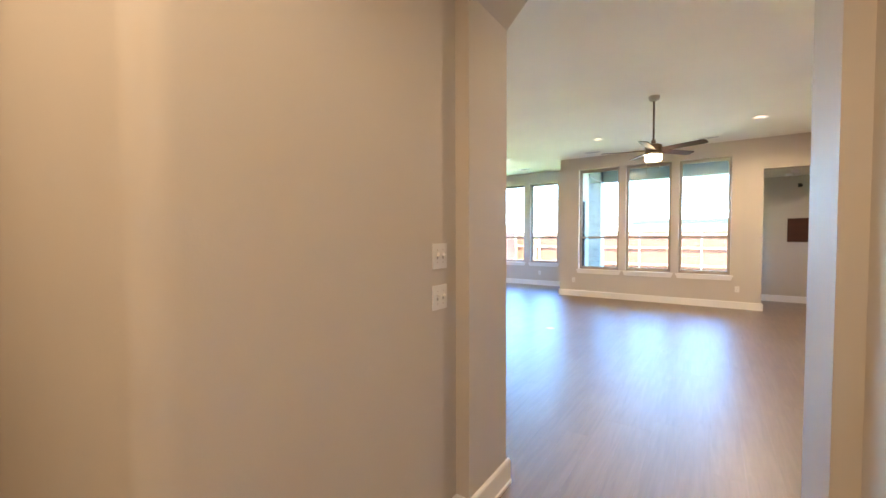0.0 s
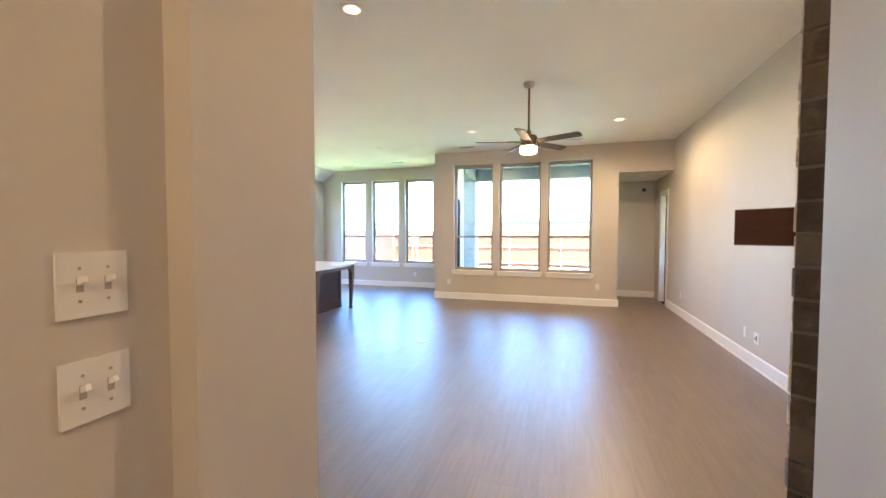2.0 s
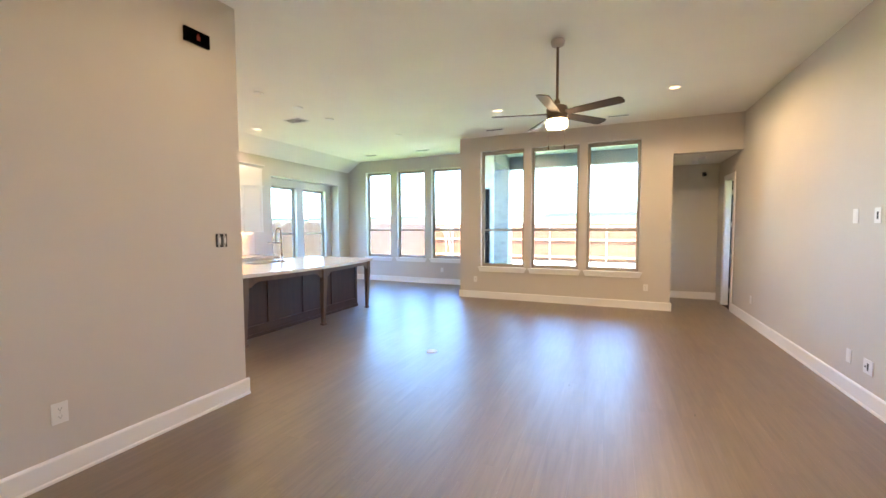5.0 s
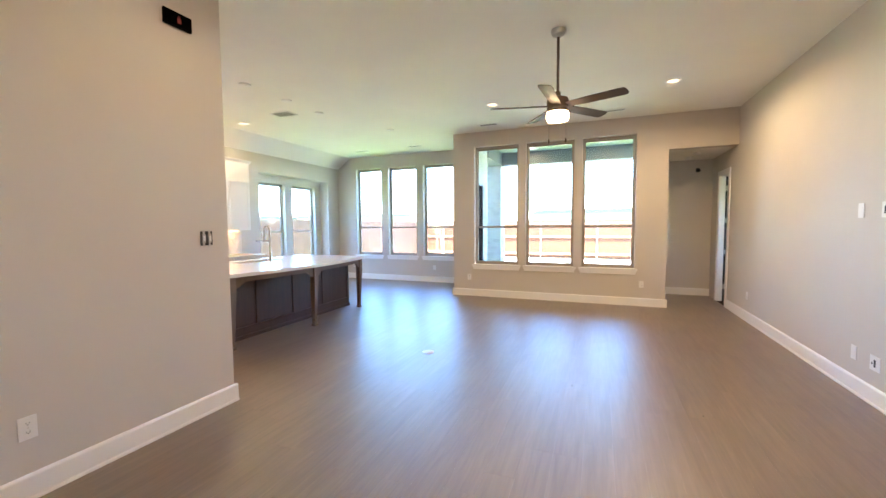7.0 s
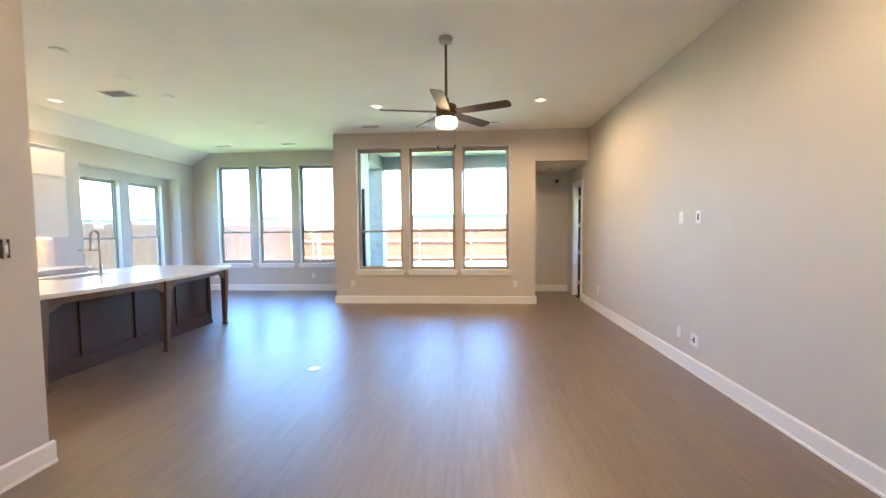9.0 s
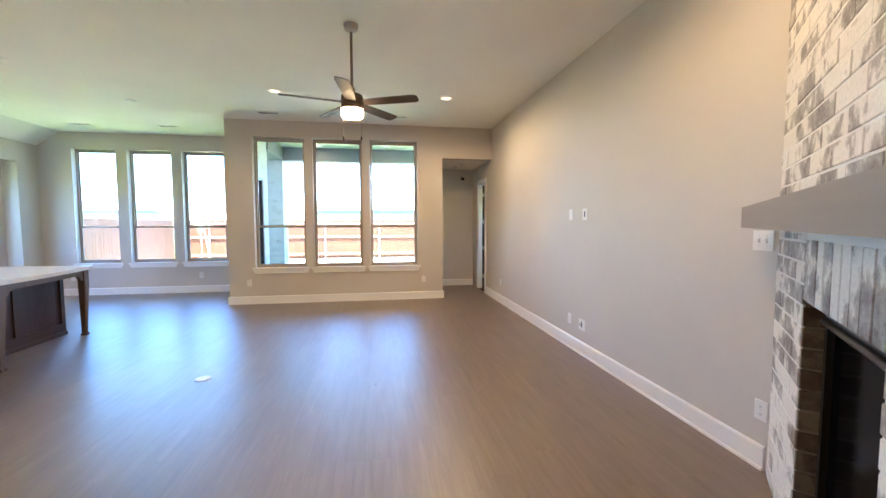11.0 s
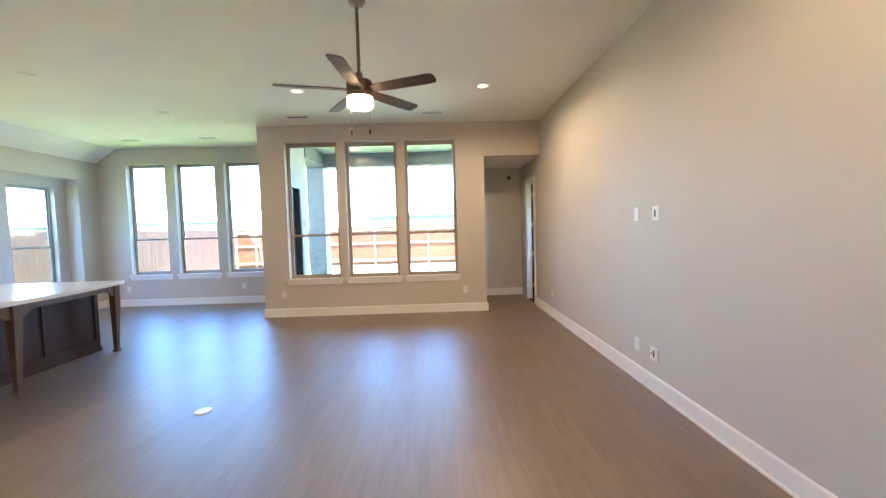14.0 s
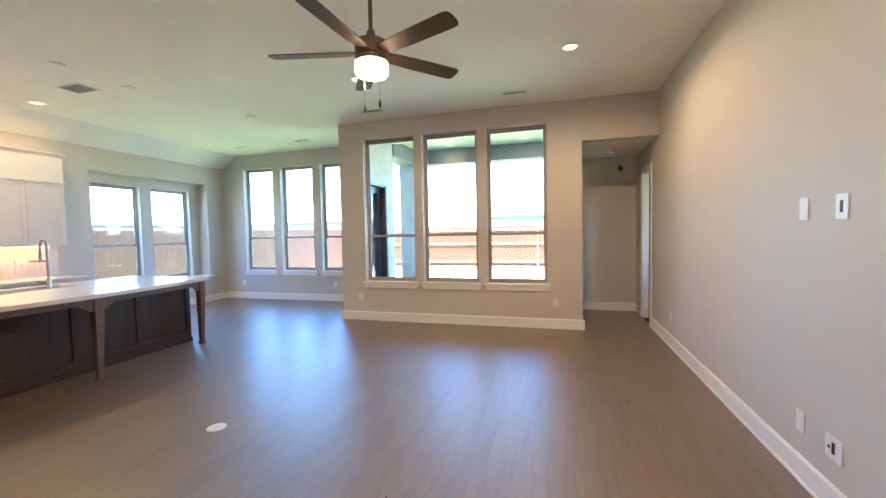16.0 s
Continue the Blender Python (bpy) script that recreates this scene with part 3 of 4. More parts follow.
def far_house(x, y, w, h, ridge):
    hs = thing("far_house", pose(x, y, -0.28), "pale single-storey house far behind the fence", "house", "far houses")
    part("wall", boxes((-w / 2, w / 2, 0, 9, 0, h)), STUCCO, hs)
    part("roof", prism([(-w / 2 - 0.4, h), (w / 2 + 0.4, h), (w / 2 - 1.2, ridge), (-w / 2 + 1.2, ridge)], -0.4, 9.4, "y"), ROOF, hs)
    for i in (-0.3, 0.05, 0.32):
        part("window", boxes((i * w - 0.6, i * w + 0.6, -0.03, 0.01, 0.9, 2.0)), SLOT, hs)


for x, y, w, h, r in ((-58, 86, 34, 3.8, 4.5), (4, 84, 34, 3.8, 4.6), (44, 86, 36, 3.8, 4.5)):
    far_house(x, y, w, h, r)
for k in range(4):
    far = thing("far_house", pose(-78, -6 + k * 30, -0.28, 0, 0, 90), "pale single-storey house far behind the fence", "house", "far houses")
    part("wall", boxes((-13.5, 13.5, 0, 9, 0, 3.6)), STUCCO, far)
    part("roof", prism([(-14, 3.6), (14, 3.6), (12.4, 4.25), (-12.4, 4.25)], -0.4, 9.4, "y"), ROOF, far)


def sapling(x, y):
    s = thing("young_tree", pose(x, y, -0.28), "thin staked sapling with a few leaves in the yard", "tree")
    rng = random.Random(3)
    part("trunk", tube([(0, 0, 0), (0.02, 0.01, 0.9), (-0.01, 0, 1.9), (0.03, 0, 2.9)], 0.022, 8), BARK, s, smooth=True)
    part("stake", lathe([(0, 0), (0.02, 0), (0.02, 1.5), (0, 1.52)], 8), STEEL, s, m=pose(0.35, 0, 0, 0, -8, 0))
    leaves = bmesh.new()
    for k in range(16):
        z = rng.uniform(1.3, 2.8)
        a = rng.uniform(0, 6.28)
        ln = rng.uniform(0.25, 0.55)
        tip = (ln * math.cos(a), ln * math.sin(a), z + ln * 0.8)
        part("limb", tube([(0.01, 0, z), (tip[0] * 0.5, tip[1] * 0.5, z + ln * 0.35), tip], 0.007, 6), BARK, s)
        for j in range(9):
            f = rng.uniform(0.3, 1.05)
            c = Vector((tip[0] * f, tip[1] * f, z + ln * 0.8 * f)) + Vector((rng.uniform(-0.06, 0.06), rng.uniform(-0.06, 0.06), rng.uniform(-0.06, 0.06)))
            d = Vector((rng.uniform(-1, 1), rng.uniform(-1, 1), rng.uniform(-0.6, 0.6))).normalized() * 0.045
            e = d.orthogonal().normalized() * 0.018
            leaves.faces.new([leaves.verts.new(c - d), leaves.verts.new(c + e), leaves.verts.new(c + d), leaves.verts.new(c - e)])
    tagged(part("leaves", leaves, LEAF, s), "sparse small green leaves", kind="stuff")


sapling(-7.27, 20.0)


# ---- lamps ----
def can_light(x, y, z=CEIL, power=28.0, r=0.068, lit=True):
    t = thing("recessed_light", pose(x, y, z), "lit recessed ceiling light with a white trim ring", "light", "recessed ceiling lights")
    part("trim_ring", lathe([(r, 0.002), (r, -0.004), (r + 0.02, -0.007), (r + 0.03, -0.004), (r + 0.031, -0.0005)], 32), TRIM, t, smooth=True)
    part("lens", lathe([(0, -0.003), (r, -0.003), (r, -0.001), (0, -0.001)], 32), CAN, t, "glowing warm lens")
    lamp = new("can_lamp", bpy.data.lights.new("can_lamp", "SPOT"))
    lamp.data.energy, lamp.data.color, lamp.data.spot_size, lamp.data.spot_blend, lamp.data.shadow_soft_size = power, (1.0, 0.70, 0.42), radians(176), 0.6, 0.04
    lamp.matrix_basis = pose(x, y, z - 0.02)
    return t


can_light(-2.075, 9.88, power=CAN_POWER * 0.3)
can_light(0.384, 9.82, power=CAN_POWER * 0.9)
can_light(0.35, 5.83, power=CAN_POWER * 0.7)
can_light(-2.16, 5.78, power=CAN_POWER * 0.22)
can_light(-6.55, 9.19, power=CAN_POWER * 0.32)
# two more cans, added out of view to brighten the kitchen side
for y in (7.45, 5.7):
    can_light(-6.55, y, power=CAN_POWER * 0.7)
can_light(-2.12, 14.37, 3.46, 1.0)
can_light(-0.43, 14.2, 3.46, 1.0)
# unseen cans behind the camera's start, added to light the hall walls
can_light(-0.55, 1.5, 3.05, HALL_POWER * 0.8)
can_light(-2.2, 1.2, 3.05, HALL_POWER * 0.45)


# ---- ceiling fan ----
def ceiling_fan(x, y):
    f = thing("ceiling_fan", pose(x, y, CEIL), "five-blade ceiling fan with walnut blades and a lit globe", "ceiling fan")
    part("canopy", lathe([(0, -0.001), (0.068, -0.001), (0.07, -0.02), (0.06, -0.05), (0.035, -0.066), (0.02, -0.07), (0, -0.07)], 32), NICKEL, f, smooth=True)
    part("downrod", lathe([(0, -0.06), (0.013, -0.06), (0.013, -0.60), (0, -0.60)], 16), BRONZE, f, smooth=True)
    part("collar", lathe([(0, -0.585), (0.024, -0.585), (0.028, -0.60), (0.028, -0.64), (0, -0.645)], 24), BRONZE, f, smooth=True)
    part("motor_housing", lathe([(0, -0.64), (0.07, -0.642), (0.098, -0.655), (0.105, -0.675), (0.105, -0.745), (0.098, -0.752), (0.098, -0.758), (0.105, -0.762), (0.105, -0.785), (0.0, -0.787)], 40), BRONZE, f, smooth=True)
    part("globe", lathe([(0, -0.787), (0.102, -0.787), (0.104, -0.80), (0.104, -0.845), (0.095, -0.862), (0.06, -0.868), (0, -0.868)], 40), GLOBE, f, "frosted glass globe, lit", True)
    outline = [(0.10, -0.046), (0.16, -0.052), (0.30, -0.060), (0.60, -0.064), (0.640, -0.058), (0.655, -0.03), (0.655, 0.03), (0.640, 0.058), (0.60, 0.064), (0.30, 0.060), (0.16, 0.052), (0.10, 0.046)]
    blade_mesh = mesh_of("blade", soften(prism(outline, -0.004, 0.004, "z"), 0.002, 1), BLADE)
    arm = soften(boxes((0.09, 0.25, -0.018, 0.018, 0.0045, 0.010), (0.20, 0.26, -0.04, 0.04, 0.0042, 0.008)), 0.002, 1)
    arm_mesh = mesh_of("blade_arm", arm, BRONZE)
    for k in range(5):
        b = new("blade", blade_mesh)
        b.parent = f
        b.matrix_basis = pose(0, 0, -0.725, 0, 0, 50 + 72 * k) @ pose(0, 0, 0, -12, 0, 0)
        a = new("blade_arm", arm_mesh)
        a.parent = b
    for dx, dy, ln in ((0.085, -0.075, 0.27), (-0.09, 0.07, 0.24)):
        c = part("pull_chain", tube([(dx, dy, -0.78), (dx, dy, -0.78 - ln)], 0.0022, 6), CHROME, f)
        part("pull_fob", lathe([(0, 0), (0.006, -0.003), (0.009, -0.03), (0.006, -0.042), (0, -0.043)], 12), BLADE, c, "dark wooden fob", True, pose(dx, dy, -0.78 - ln))
    return f


ceiling_fan(-0.885, 7.82)


# ---- ceiling fittings ----
def ceiling_vent(x, y, rot, w=0.34, d=0.16):
    v = thing("ceiling_vent", pose(x, y, CEIL, 0, 0, rot), "white louvred supply vent in the ceiling", "vent", "ceiling vents")
    part("vent_frame", soften(boxes((-w / 2, w / 2, -d / 2, -d / 2 + 0.022, -0.008, -0.0005), (-w / 2, w / 2, d / 2 - 0.022, d / 2, -0.008, -0.0005), (-w / 2, -w / 2 + 0.022, -d / 2 + 0.022, d / 2 - 0.022, -0.008, -0.0005),
                                    (w / 2 - 0.022, w / 2, -d / 2 + 0.022, d / 2 - 0.022, -0.008, -0.0005)), 0.002, 1), TRIM, v)
    part("backing", boxes((-w / 2 + 0.022, w / 2 - 0.022, -d / 2 + 0.022, d / 2 - 0.022, -0.002, -0.0008)), DUCT, v, "dark duct opening")
    n = 12
    slat = mesh_of("slat", box(bmesh.new(), -0.0055, 0.0055, -d / 2 + 0.022, d / 2 - 0.022, -0.001, 0.001), TRIM)
    for i in range(n):
        s = new("slat", slat)
        s.parent = v
        s.matrix_basis = pose(-w / 2 + 0.022 + (w - 0.044) * (i + 0.5) / n, 0, -0.0055, 0, 40, 0)
    return v


for x, y, r, w, d in ((-2.46, 11.05, 0, 0.36, 0.14), (-0.295, 10.97, 0, 0.36, 0.14), (-4.6, 12.30, 0, 0.34, 0.14), (-6.12, 12.36, 0, 0.34, 0.14), (-5.43, 9.0, 0, 0.38, 0.26)):
    ceiling_vent(x, y, r, w, d)


def cover_plate(x, y, r=0.075):
    c = thing("ceiling_cover_plate", pose(x, y, CEIL), "round white blank cover plate on the ceiling", "cover plate", "round ceiling plates")
    part("disc", lathe([(0, -0.018), (r * 0.6, -0.018), (r * 0.92, -0.013), (r, -0.004), (r, -0.0005), (0, -0.0005)], 32), TRIM, c, smooth=True)
    part("screw", lathe([(0, -0.021), (0.004, -0.0205), (0.006, -0.0175), (0, -0.0175)], 10), NICKEL, c, m=pose(0.03, 0, 0))


for x, y in ((-4.87, 7.73), (-4.855, 8.46), (-4.845, 9.18), (-4.34, 10.67)):
    cover_plate(x, y)


def detector(x, y, z, label):
    s = thing("smoke_detector", pose(x, y, z), label, "smoke detector")
    part("base", lathe([(0, -0.0005), (0.07, -0.0005), (0.07, -0.014), (0, -0.014)], 32), PLASTIC, s, smooth=True)
    part("dome", lathe([(0.062, -0.014), (0.06, -0.03), (0.045, -0.042), (0, -0.044)], 32), PLASTIC, s, smooth=True)


detector(1.12, 12.14, 2.75, "round white smoke detector on the alcove ceiling")
detector(1.10, 12.66, 2.75, "small white sensor on the alcove ceiling")


def camera_bracket():
    s = thing("security_sensor", pose(1.33, NOOK, 2.54), "small dark security sensor on the alcove wall", "sensor")
    part("bracket", soften(boxes((-0.03, 0.03, -0.02, -0.0005, -0.04, 0.04)), 0.004), BLACK, s)
    part("eye", lathe([(0, 0), (0.032, 0), (0.036, 0.03), (0.028, 0.05), (0, 0.054)], 20), BLACK, s, "black lens barrel", True, pose(0, -0.018, -0.005, 100, 0, 20))


camera_bracket()


# ---- wall plates ----
def wall_plate(kind, m, w=0.07, h=0.115, label="", group=""):
    """A plate on a wall; local x along the wall, y out of the wall towards the room, z up."""
    names = {"switch": "light_switch", "outlet": "electrical_outlet", "blank": "blank_plate", "media": "media_plate"}
    p = thing(names[kind], m, label, {"switch": "switch", "outlet": "outlet", "blank": "wall plate", "media": "wall plate"}[kind], group)
    part("plate", soften(boxes((-w / 2, w / 2, 0.0005, 0.007, -h / 2, h / 2)), 0.0035), PLASTIC, p)
    if kind == "switch":
        gangs = max(1, round(w / 0.06))
        for i in range(gangs):
            x = (i - (gangs - 1) / 2) * 0.046
            # grey patch paints the small shadow in the slot round the toggle
            part("slot", boxes((x - 0.006, x + 0.006, 0.0068, 0.0075, -0.013, 0.013)), SLOTSHADE, p)
            part("toggle", soften(boxes((x - 0.0045, x + 0.0045, 0.004, 0.024, -0.003, 0.008)), 0.0015, 1), PLASTIC, p, m=pose(0, 0, 0, 22, 0, 0))
            for z in (-0.03, 0.03):
                part("screw", lathe([(0, 0.0085), (0.003, 0.008), (0.003, 0.006), (0, 0.006)], 8, pose(x, 0, z, -90, 0, 0)), NICKEL, p)
    elif kind == "outlet":
        for z in (-0.024, 0.024):
            face = part("receptacle", soften(boxes((-0.017, 0.017, 0.0065, 0.0085, z - 0.014, z + 0.014)), 0.001, 1), PLASTIC, p)
            part("prongs", boxes((-0.008, -0.0055, 0.008, 0.0088, z - 0.001, z + 0.008), (0.0055, 0.008, 0.008, 0.0088, z - 0.001, z + 0.007), (-0.0025, 0.0025, 0.008, 0.0088, z - 0.009, z - 0.004)), SLOT, face)
        part("screw", lathe([(0, 0.0085), (0.003, 0.008), (0.003, 0.006), (0, 0.006)], 8, pose(0, 0, 0, -90, 0, 0)), NICKEL, p)
    elif kind == "media":
        part("insert", boxes((-0.012, 0.012, 0.0066, 0.0076, -0.03, 0.03)), SLOT, p, "dark open cable slot")
    else:
        part("insert", boxes((-0.016, 0.016, 0.0066, 0.009, -0.033, 0.033)), PLASTIC, p)
    return p


def on_right(y, z):
    return pose(RIGHT, y, z, 0, 0, 90)


def on_left(x, y, z):
    return pose(x, y, z, 0, 0, -90)


wall_plate("blank", on_right(8.225, 1.574), 0.075, 0.125, "white decorator wall plate on the greige wall", "television wall plates")
wall_plate("media", on_right(7.913, 1.573), 0.085, 0.125, "white wall plate with a dark cable slot", "television wall plates")
wall_plate("blank", on_right(8.217, 0.343), 0.075, 0.118, "white decorator plate low on the wall", "television wall plates")
jack = wall_plate("media", on_right(7.93, 0.335), 0.125, 0.118, "white double wall plate with cable jacks", "television wall plates")
part("jack", boxes((0.024, 0.042, 0.0066, 0.0078, -0.012, 0.004)), SLOT, jack)
wall_plate("switch", on_right(5.872, 1.366), 0.125, 0.118, "white double toggle switch beside the brick fireplace", "double light switches")
wall_plate("outlet", on_right(5.836, 0.352), 0.078, 0.118, "white outlet beside the brick fireplace", "outlets")
wall_plate("outlet", on_right(10.9, 0.38), 0.072, 0.115, "white outlet low on the long wall", "outlets")
wall_plate("outlet", pose(-3.0, BACK, 0.392, 0, 0, 180), 0.075, 0.118, "white outlet under the tall windows", "outlets")
wall_plate("outlet", pose(0.22, BACK, 0.392, 0, 0, 180), 0.075, 0.118, "white outlet under the tall windows", "outlets")
wall_plate("outlet", pose(-4.45, NOOK, 0.37, 0, 0, 180), 0.075, 0.118, "white outlet in the breakfast nook", "outlets")
wall_plate("outlet", pose(-6.9, NOOK, 0.37, 0, 0, 180), 0.075, 0.118, "white outlet in the breakfast nook", "outlets")
wall_plate("outlet", on_left(-3.344, 4.847, 0.398), 0.078, 0.125, "white outlet low on the partition wall", "outlets")
wall_plate("switch", on_left(-1.288, 3.322, 1.384), 0.115, 0.120, "white double toggle switch plate on the hall wall", "double light switches")
wall_plate("switch", on_left(-1.288, 3.322, 1.188), 0.115, 0.116, "white double toggle switch plate on the hall wall", "double light switches")


def thermostat():
    t = thing("control_panel", on_left(-3.344, 5.778, 2.96), "black wall control panel high on the partition wall", "control panel")
    part("case", soften(boxes((-0.10, 0.10, 0.0005, 0.022, -0.052, 0.052)), 0.005), DARKGLASS, t)
    part("screen", boxes((-0.085, 0.085, 0.0222, 0.023, -0.036, 0.042)), DARKGLASS, t, "black glossy screen")
    part("mark", boxes((-0.02, 0.008, 0.0232, 0.0236, -0.022, 0.012), (-0.013, -0.008, 0.0232, 0.0236, 0.014, 0.03), (-0.004, 0.002, 0.0232, 0.0236, 0.014, 0.026)), RED, t, "small dim red mark")


thermostat()


def open_box():
    b = thing("open_switch_box", on_left(-3.344, 5.935, 1.386), "open electrical box with two bare switches, no cover", "switch box")
    part("recess", soften(boxes((-0.05, 0.05, 0.0005, 0.004, -0.055, 0.055)), 0.003, 1), SLOT, b, "black box rim")
    for x in (-0.024, 0.024):
        sw = part("switch_body", soften(boxes((x - 0.013, x + 0.013, 0.004, 0.010, -0.035, 0.035)), 0.002, 1), NICKEL, b)
        part("rocker", soften(boxes((x - 0.008, x + 0.008, 0.010, 0.016, -0.02, 0.02)), 0.002, 1), PLASTIC, sw)
        part("ear", boxes((x - 0.008, x + 0.008, 0.004, 0.0065, -0.062, -0.036), (x - 0.008, x + 0.008, 0.004, 0.0065, 0.036, 0.062)), NICKEL, sw)


open_box()


def floor_box():
    f = thing("floor_outlet", pose(-2.318, 7.87, 0.0), "round white floor outlet cover set in the planks", "floor outlet")
    part("ring", lathe([(0.058, 0.0008), (0.07, 0.0008), (0.07, 0.004), (0.066, 0.006), (0.058, 0.0065)], 36), PLASTIC, f, smooth=True)
    part("lid", lathe([(0, 0.0065), (0.057, 0.0065), (0.057, 0.001), (0, 0.001)], 36), PLASTIC, f, smooth=True)
    part("notch", boxes((-0.012, 0.012, -0.004, 0.004, 0.0064, 0.0072)), NICKEL, f)


floor_box()


def debris(x, y, r):
    d = thing("floor_debris", pose(x, y, 0), "tiny dark chip of debris on the floor", "debris", "floor debris")
    part("chip", lathe([(0, 0.0005), (r, 0.0005), (r * 0.8, 0.003), (0, 0.0035)], 7), SLOT, d)


debris(-0.697, 7.46, 0.006)
debris(0.275, 7.215, 0.005)


# ---- side door in the alcove ----
def side_door():
    a, b, z0, z1 = DOOR
    d = thing("door", pose(RIGHT, a, 0), "white panelled door standing open into a dark room", "door", "", "structure")
    w, h, c = b - a, z1, 0.075
    for nm, bx in (("casing", (-0.018, -0.0005, -c, 0.006, 0, h + c)), ("casing", (-0.018, -0.0005, w - 0.006, w + c, 0, h + c)), ("casing", (-0.018, -0.0005, 0.006, w - 0.006, h - 0.006, h + c))):
        part(nm, soften(boxes(bx), 0.005), TRIM, d)
    part("jamb", boxes((0, 0.17, 0.001, 0.02, 0, h - 0.001), (0, 0.086, w - 0.02, w - 0.001, 0, h - 0.001), (0, 0.17, 0.02, w - 0.02, h - 0.02, h - 0.001)), TRIM, d)
    # solid dark strip past the jamb, painting the shade of the hinge gap
    part("hinge_gap_shade", boxes((0.0865, 0.17, w - 0.012, w - 0.001, 0, h - 0.021)), SLOT, d, "dark strip painted for the shade beside the hinges")
    leaf = part("leaf", soften(boxes((0.178, 0.178 + w - 0.045, w - 0.06, w - 0.022, 0.01, h - 0.025)), 0.003, 1), TRIM, d)
    for z in (0.28, 0.93, 1.52, 2.12):
        part("hinge", boxes((0.092, 0.176, w - 0.0225, w - 0.0115, z - 0.045, z + 0.045)), NICKEL, leaf, "satin hinge")
    for k in range(5):
        part("panel", soften(boxes((0.178 + 0.1, 0.178 + w - 0.145, w - 0.064, w - 0.0595, 0.15 + k * 0.435, 0.15 + k * 0.435 + 0.34)), 0.004, 1), TRIM, leaf)
    part("door_knob", lathe([(0, 0), (0.025, 0), (0.025, 0.006), (0.011, 0.012), (0.011, 0.035), (0.027, 0.045), (0.029, 0.06), (0.018, 0.07), (0, 0.072)], 24), NICKEL, leaf, "satin nickel knob", True,
         pose(0.178 + w - 0.11, w - 0.06, 0.95, 90, 0, 0))


side_door()
# ---- kitchen island ----
def island():
    ox, oy = -4.80, 8.44
    ISL = thing("kitchen_island", pose(ox, oy, 0), "dark-stained panelled kitchen island with three tapered legs", "kitchen island")
    y0, y1, back = -1.40, 1.39, -1.12
    part("body", boxes((back, -0.012, y0, y1, 0.0, 0.875)), ISLAND, ISL)
    part("base_moulding", soften(boxes((back, 0.012, y0 - 0.012, y1 + 0.012, 0.001, 0.05)), 0.004), ISLAND, ISL)
    part("top_rail", boxes((-0.011, 0.004, y0, y1, 0.77, 0.874)), ISLAND, ISL)
    part("bottom_rail", boxes((-0.011, 0.004, y0, y1, 0.051, 0.16)), ISLAND, ISL)
    for k in range(5):
        yc = y0 + 0.03 + (y1 - y0 - 0.06) * k / 4
        part("stile", boxes((-0.011, 0.004, yc - 0.03, yc + 0.03, 0.1605, 0.7695)), ISLAND, ISL)
    for yc, nx in ((y1, 1), (y0, -1)):
        for xa in (-0.06, back + 0.06, (back - 0.06) / 2):
            part("end_stile", boxes((xa - 0.04, xa + 0.04, yc + 0.0005 * nx, yc + 0.012 * nx, 0.051, 0.874)), ISLAND, ISL)

    def bow(y):
        return 0.30 + 0.18 * (1 - (y / 1.47) ** 2)

    legs = []
    for yc in (-1.335, -0.05, 1.32):
        xc = bow(yc) - 0.05
        bm = bmesh.new()
        sections = [(0.875, 0.042, 0.0), (0.66, 0.042, 0.0), (0.40, 0.034, 0.0), (0.03, 0.024, 0.0)]
        rings = []
        for z, r, s in sections:
            rings.append([bm.verts.new((xc - 0.042 + (0 if i in (0, 3) else 2 * r), yc + (-r if i < 2 else r), z)) for i in range(4)])
        for p, q in zip(rings, rings[1:]):
            for i in range(4):
                bm.faces.new((p[i], p[(i + 1) % 4], q[(i + 1) % 4], q[i]))
        bm.faces.new(rings[0])
        bm.faces.new(rings[-1][::-1])
        bmesh.ops.recalc_face_normals(bm, faces=bm.faces)
        leg = part("leg", soften(bm, 0.004, 1), LEG, ISL)
        part("foot", soften(boxes((xc - 0.050, xc + 0.016, yc - 0.032, yc + 0.032, 0.001, 0.03)), 0.003, 1), LEG, leg)
        legs.append((xc, yc))
    # aprons between the legs, cut up to a shallow arch
    for (xa, ya), (xb, yb) in zip(legs, legs[1:]):
        n = 28
        bm = bmesh.new()
        rows = []
        for i in range(n + 1):
            f = i / n
            y = ya + 0.041 + (yb - ya - 0.082) * f
            x = bow(y) - 0.045
            e = min(f, 1 - f) * (yb - ya - 0.082)
            low = 0.735 if e < 0.035 else (0.735 + 0.075 * math.sin(min(1, (e - 0.035) / 0.11) * math.pi / 2))
            rows.append([bm.verts.new((x + dx, y, z)) for dx, z in ((-0.011, low), (0.011, low), (0.011, 0.875), (-0.011, 0.875))])
        for p, q in zip(rows, rows[1:]):
            for i in range(4):
                bm.faces.new((p[i], p[(i + 1) % 4], q[(i + 1) % 4], q[i]))
        bm.faces.new(rows[0][::-1])
        bm.faces.new(rows[-1])
        bmesh.ops.recalc_face_normals(bm, faces=bm.faces)
        part("apron", bm, LEG, ISL, "arched brown wooden apron")
    for xc, yc in (legs[0], legs[-1]):
        e = 1 if yc > 0 else -1
        part("side_apron", prism([(-0.0105, 0.80), (0.03, 0.80), (xc - 0.13, 0.81), (xc - 0.08, 0.775), (xc - 0.06, 0.735), (xc - 0.043, 0.735), (xc - 0.043, 0.875), (-0.0105, 0.875)], yc - 0.011, yc + 0.011, "y"), LEG, ISL)

    top = thing("countertop", pose(ox, oy, 0.876), "white quartz island countertop with a bowed front edge", "countertop")
